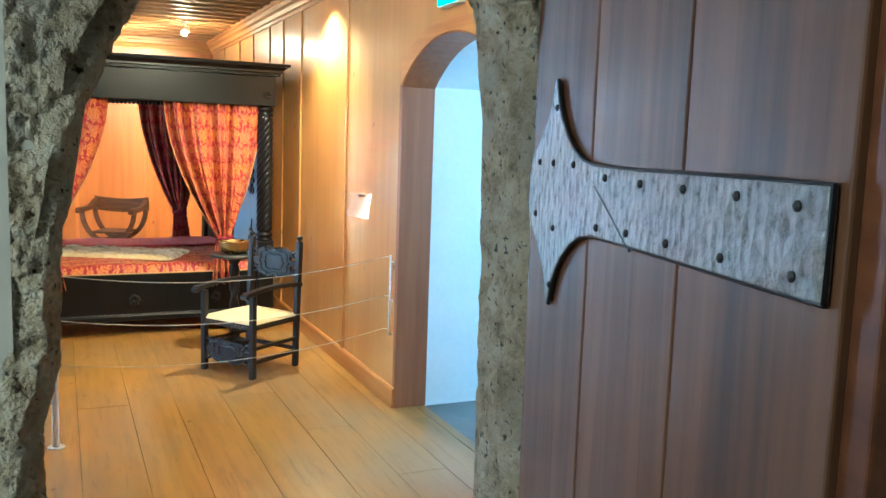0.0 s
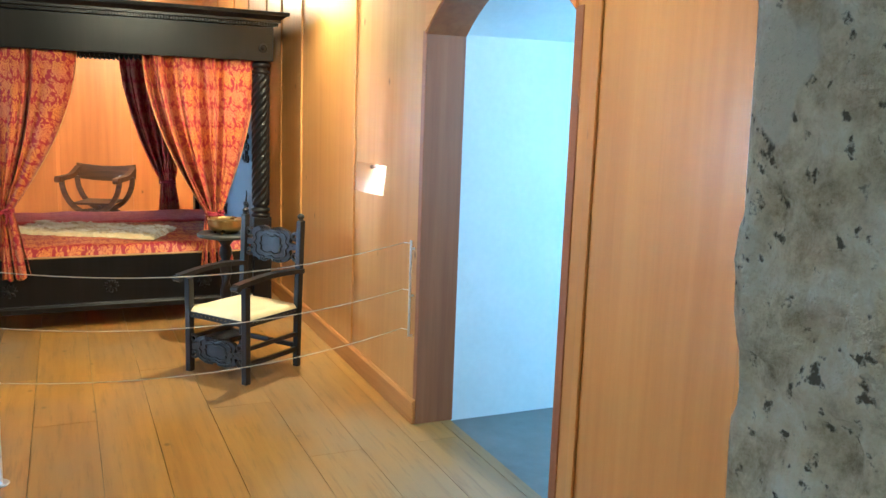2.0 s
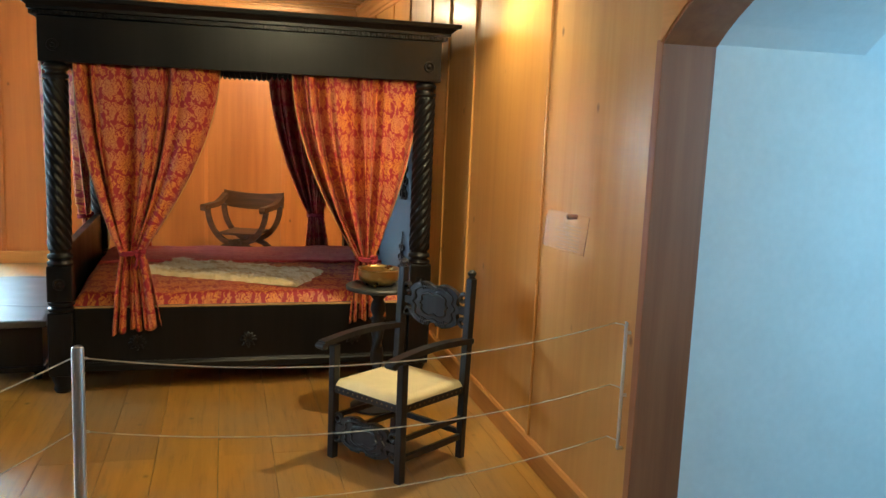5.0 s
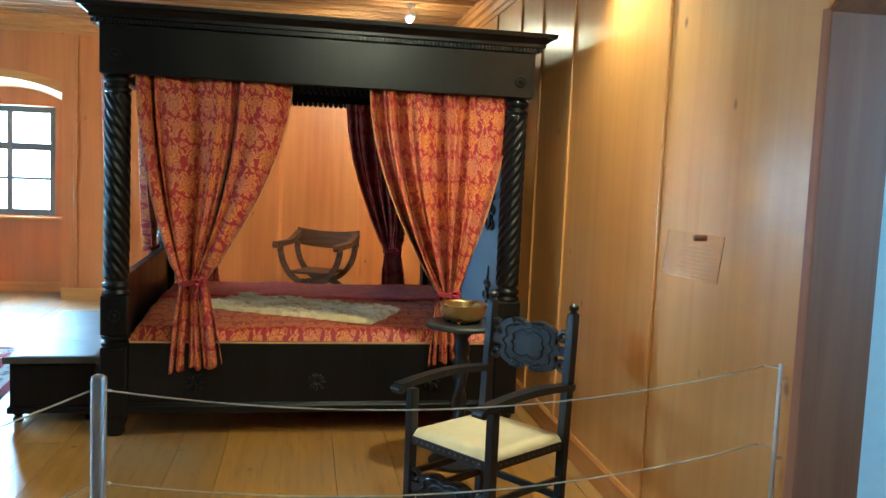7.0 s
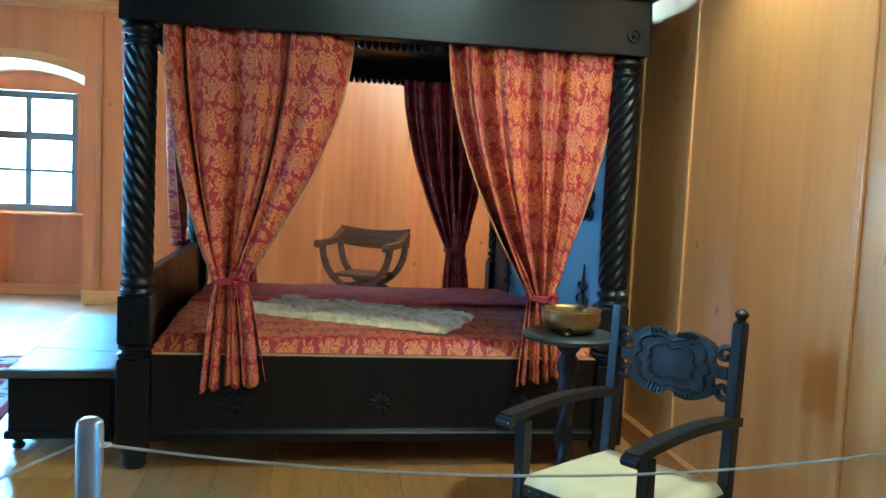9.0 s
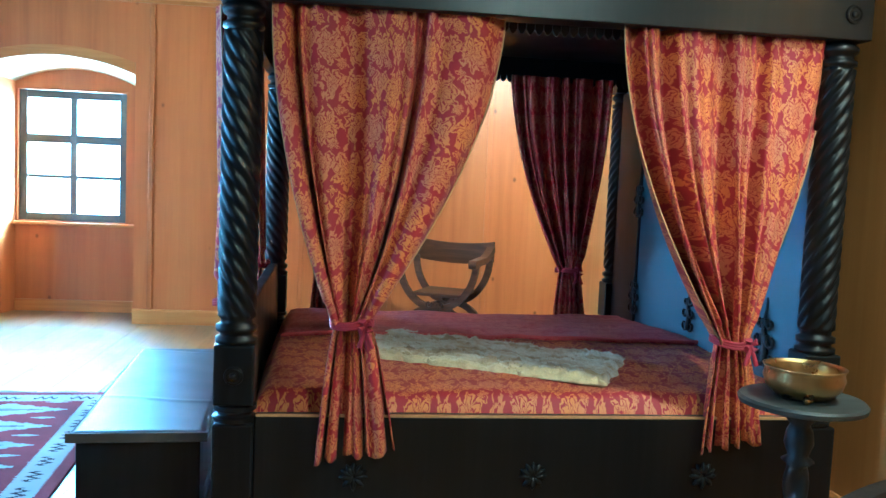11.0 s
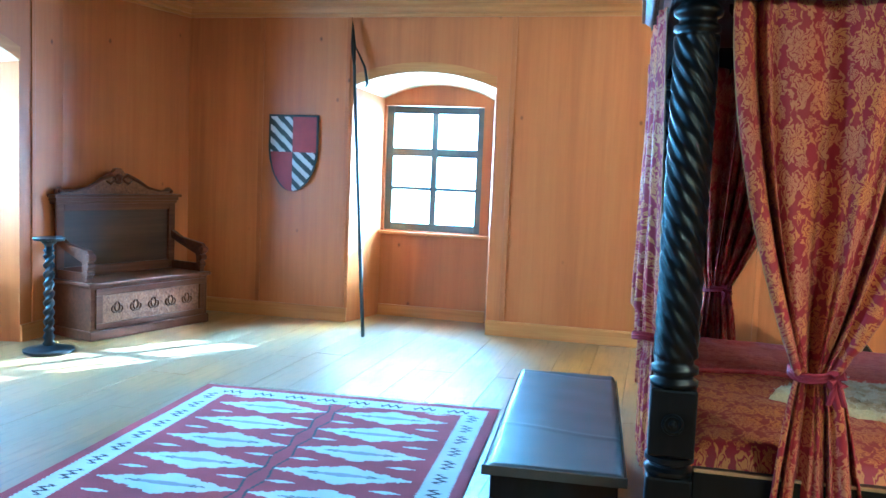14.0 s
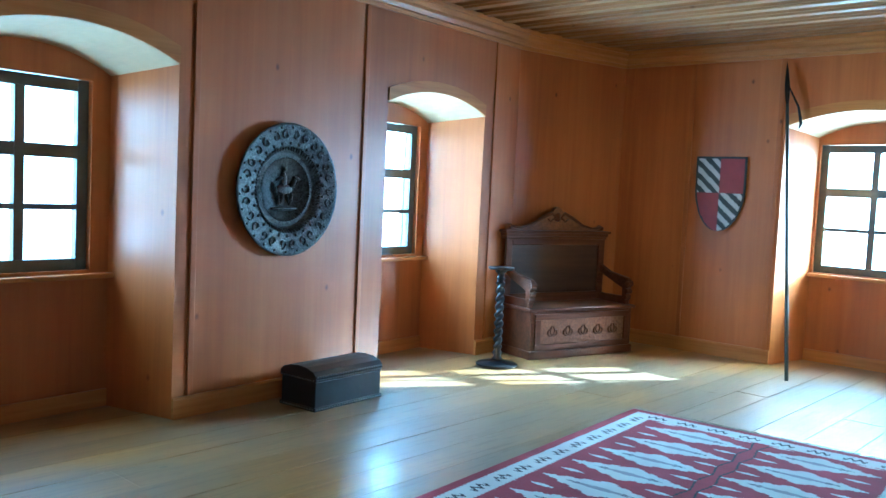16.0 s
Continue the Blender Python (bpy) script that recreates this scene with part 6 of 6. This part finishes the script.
def spotlight(x, y, target):
    base = Vector((x, y, TOP - 0.013))
    t = thing("ceiling_spotlight", "small white ceiling spotlight, switched on", "spotlight", Matrix.Translation(base), "ceiling spotlights")
    aim = look((0, 0, -0.10), Vector(target) - base)
    part("mount", Shape().lathe([(0.035, -0.02), (0.035, 0.0), (0.01, 0.001)], 20).tube([(0, 0, -0.02), (0, 0, -0.07)], 0.007, 8), WHITE_METAL, t, smooth=True)
    part("can", Shape().lathe([(0.034, -0.045), (0.037, -0.045), (0.037, 0.03), (0.02, 0.05), (0.004, 0.052)], 20, aim), WHITE_METAL, t, smooth=True)
    part("bulb", Shape().lathe([(0.030, -0.036), (0.030, -0.034), (0.004, -0.03)], 16, aim), BULB, t)


# the last fixture is added too, only to house that extra spot
for x, y, aim in SPOTS:
    spotlight(x, y, aim)

# ---- oak door leaf standing open at the entrance ----
hinge, free = Vector((1.605, 1.435, 0)), Vector((1.452, 0.685, 0))
ang = math.degrees(math.atan2(hinge.y - free.y, hinge.x - free.x))
LEAF = pose(free.x, free.y, 0, 0, 0, ang)
WIDE = (hinge - free).length - 0.01
leaf = thing("oak_door", "weathered oak door with a wrought-iron strap, standing open", "door", LEAF)
for a, b in ((0.0, 0.26), (0.263, 0.51), (0.513, WIDE)):
    part("door_board", Shape().box(a, b, -0.05, 0.0, 0.02, 2.02), DOORWOOD, leaf, bevel=0.003)
part("edge_strip", Shape().box(-0.035, -0.001, -0.05, -0.008, 0.02, 2.02), OAK, leaf, "darkened outer edge", bevel=0.003)
WROUGHT, un, ul, ub = material("hammered_iron", 0.36, 0.9)
v = coords(un, ul, (1, 1, 1))
h1 = node(un, ul, "TexVoronoi", {"Vector": coords(un, ul, (80, 80, 34)), "Scale": 1.0, "Randomness": 1.0})
h2 = node(un, ul, "TexNoise", {"Vector": v, "Scale": 60.0, "Detail": 6.0, "Roughness": 0.7})
ul.new(ramp(un, ul, h2.outputs[0], [(0.30, (0.045, 0.045, 0.047)), (0.44, (0.17, 0.173, 0.176)), (0.70, (0.27, 0.275, 0.28))]), ub.inputs["Base Color"])
ul.new(node(un, ul, "MapRange", {"Value": h2.outputs[0], "To Min": 0.22, "To Max": 0.55}).outputs[0], ub.inputs["Roughness"])
hs = node(un, ul, "Math", {0: h1.outputs["Distance"], 1: h2.outputs[0]}, op="ADD")
bump(un, ul, ub, hs.outputs[0], 0.6, 0.007)
half = [(0.012, 0.047), (0.12, 0.047), (0.25, 0.046), (0.38, 0.045), (0.48, 0.046), (0.52, 0.052), (0.555, 0.066), (0.583, 0.085), (0.606, 0.108), (0.622, 0.134), (0.634, 0.166), (0.640, 0.166), (0.650, 0.132), (0.668, 0.106), (0.697, 0.078), (0.726, 0.050), (0.740, 0.026)]
outline = half + [(x, -z) for x, z in half[::-1]]
for zc in (1.62, 0.42):
    st = part("iron_strap", Shape().prism([(x, zc + z) for x, z in outline], 0.001, 0.010), WROUGHT, leaf, "hammered wrought-iron strap", bevel=0.0025)
    # black tube drawn round the outline for the shade on the strap's edge
    part("rust_edge", Shape().tube([(x, 0.007, zc + z) for x, z in outline], 0.0030, 6, True), IRON, st, "dark rim drawn for the strap's shaded edge", smooth=True)
    for x, z in ((0.05, 0.028), (0.05, -0.03), (0.14, 0.03), (0.16, -0.03), (0.24, 0.03), (0.27, -0.03), (0.34, 0.03), (0.37, -0.03), (0.44, 0.032), (0.46, -0.033), (0.55, 0.045), (0.63, 0.045), (0.62, -0.05), (0.625, 0.125), (0.625, -0.135), (0.69, 0.045), (0.70, -0.035)):
        part("rivet", Shape().lathe([(0.0052, 0.0), (0.005, 0.003), (0.002, 0.005)], 10, Matrix.Translation((x, 0.009, zc + z)) @ pose(0, 0, 0, -90)), IRON, st)
    part("chisel_line", Shape().tube([(0.36, 0.0095, zc - 0.05), (0.44, 0.0098, zc + 0.0), (0.475, 0.0095, zc + 0.02)], 0.0016, 4), IRON, st)

# ---- floor: boards, one by one ----
floor = part("floor", Shape().box(-5.6, 5.3, -2.3, 13.4, -0.16, -0.022), SLATE)
tagged(floor, "floor of wide honey-coloured pine boards", "floor", kind="structure")
rnd = random.Random(5)
x = -5.0
while x < RIGHT + 0.2:
    w = rnd.choice((0.24, 0.27, 0.30, 0.34))
    y = 1.5
    while y < 13.0:
        ln = rnd.choice((2.6, 3.4, 4.2, 5.0))
        e = min(13.0, y + ln)
        x1 = min(x + w, RIGHT + 0.2)
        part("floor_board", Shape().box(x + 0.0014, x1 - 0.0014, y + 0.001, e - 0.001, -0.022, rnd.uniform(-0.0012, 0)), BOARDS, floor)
        y = e
    x += w
part("threshold_slab", Shape().box(RIGHT + 0.2, 5.2, 2.6, 5.13, -0.022, -0.006), SLATE, floor)
part("lobby_floor", Shape().box(-1.3, 2.0, -2.3, 1.5, -0.022, -0.003), SLATE, floor)
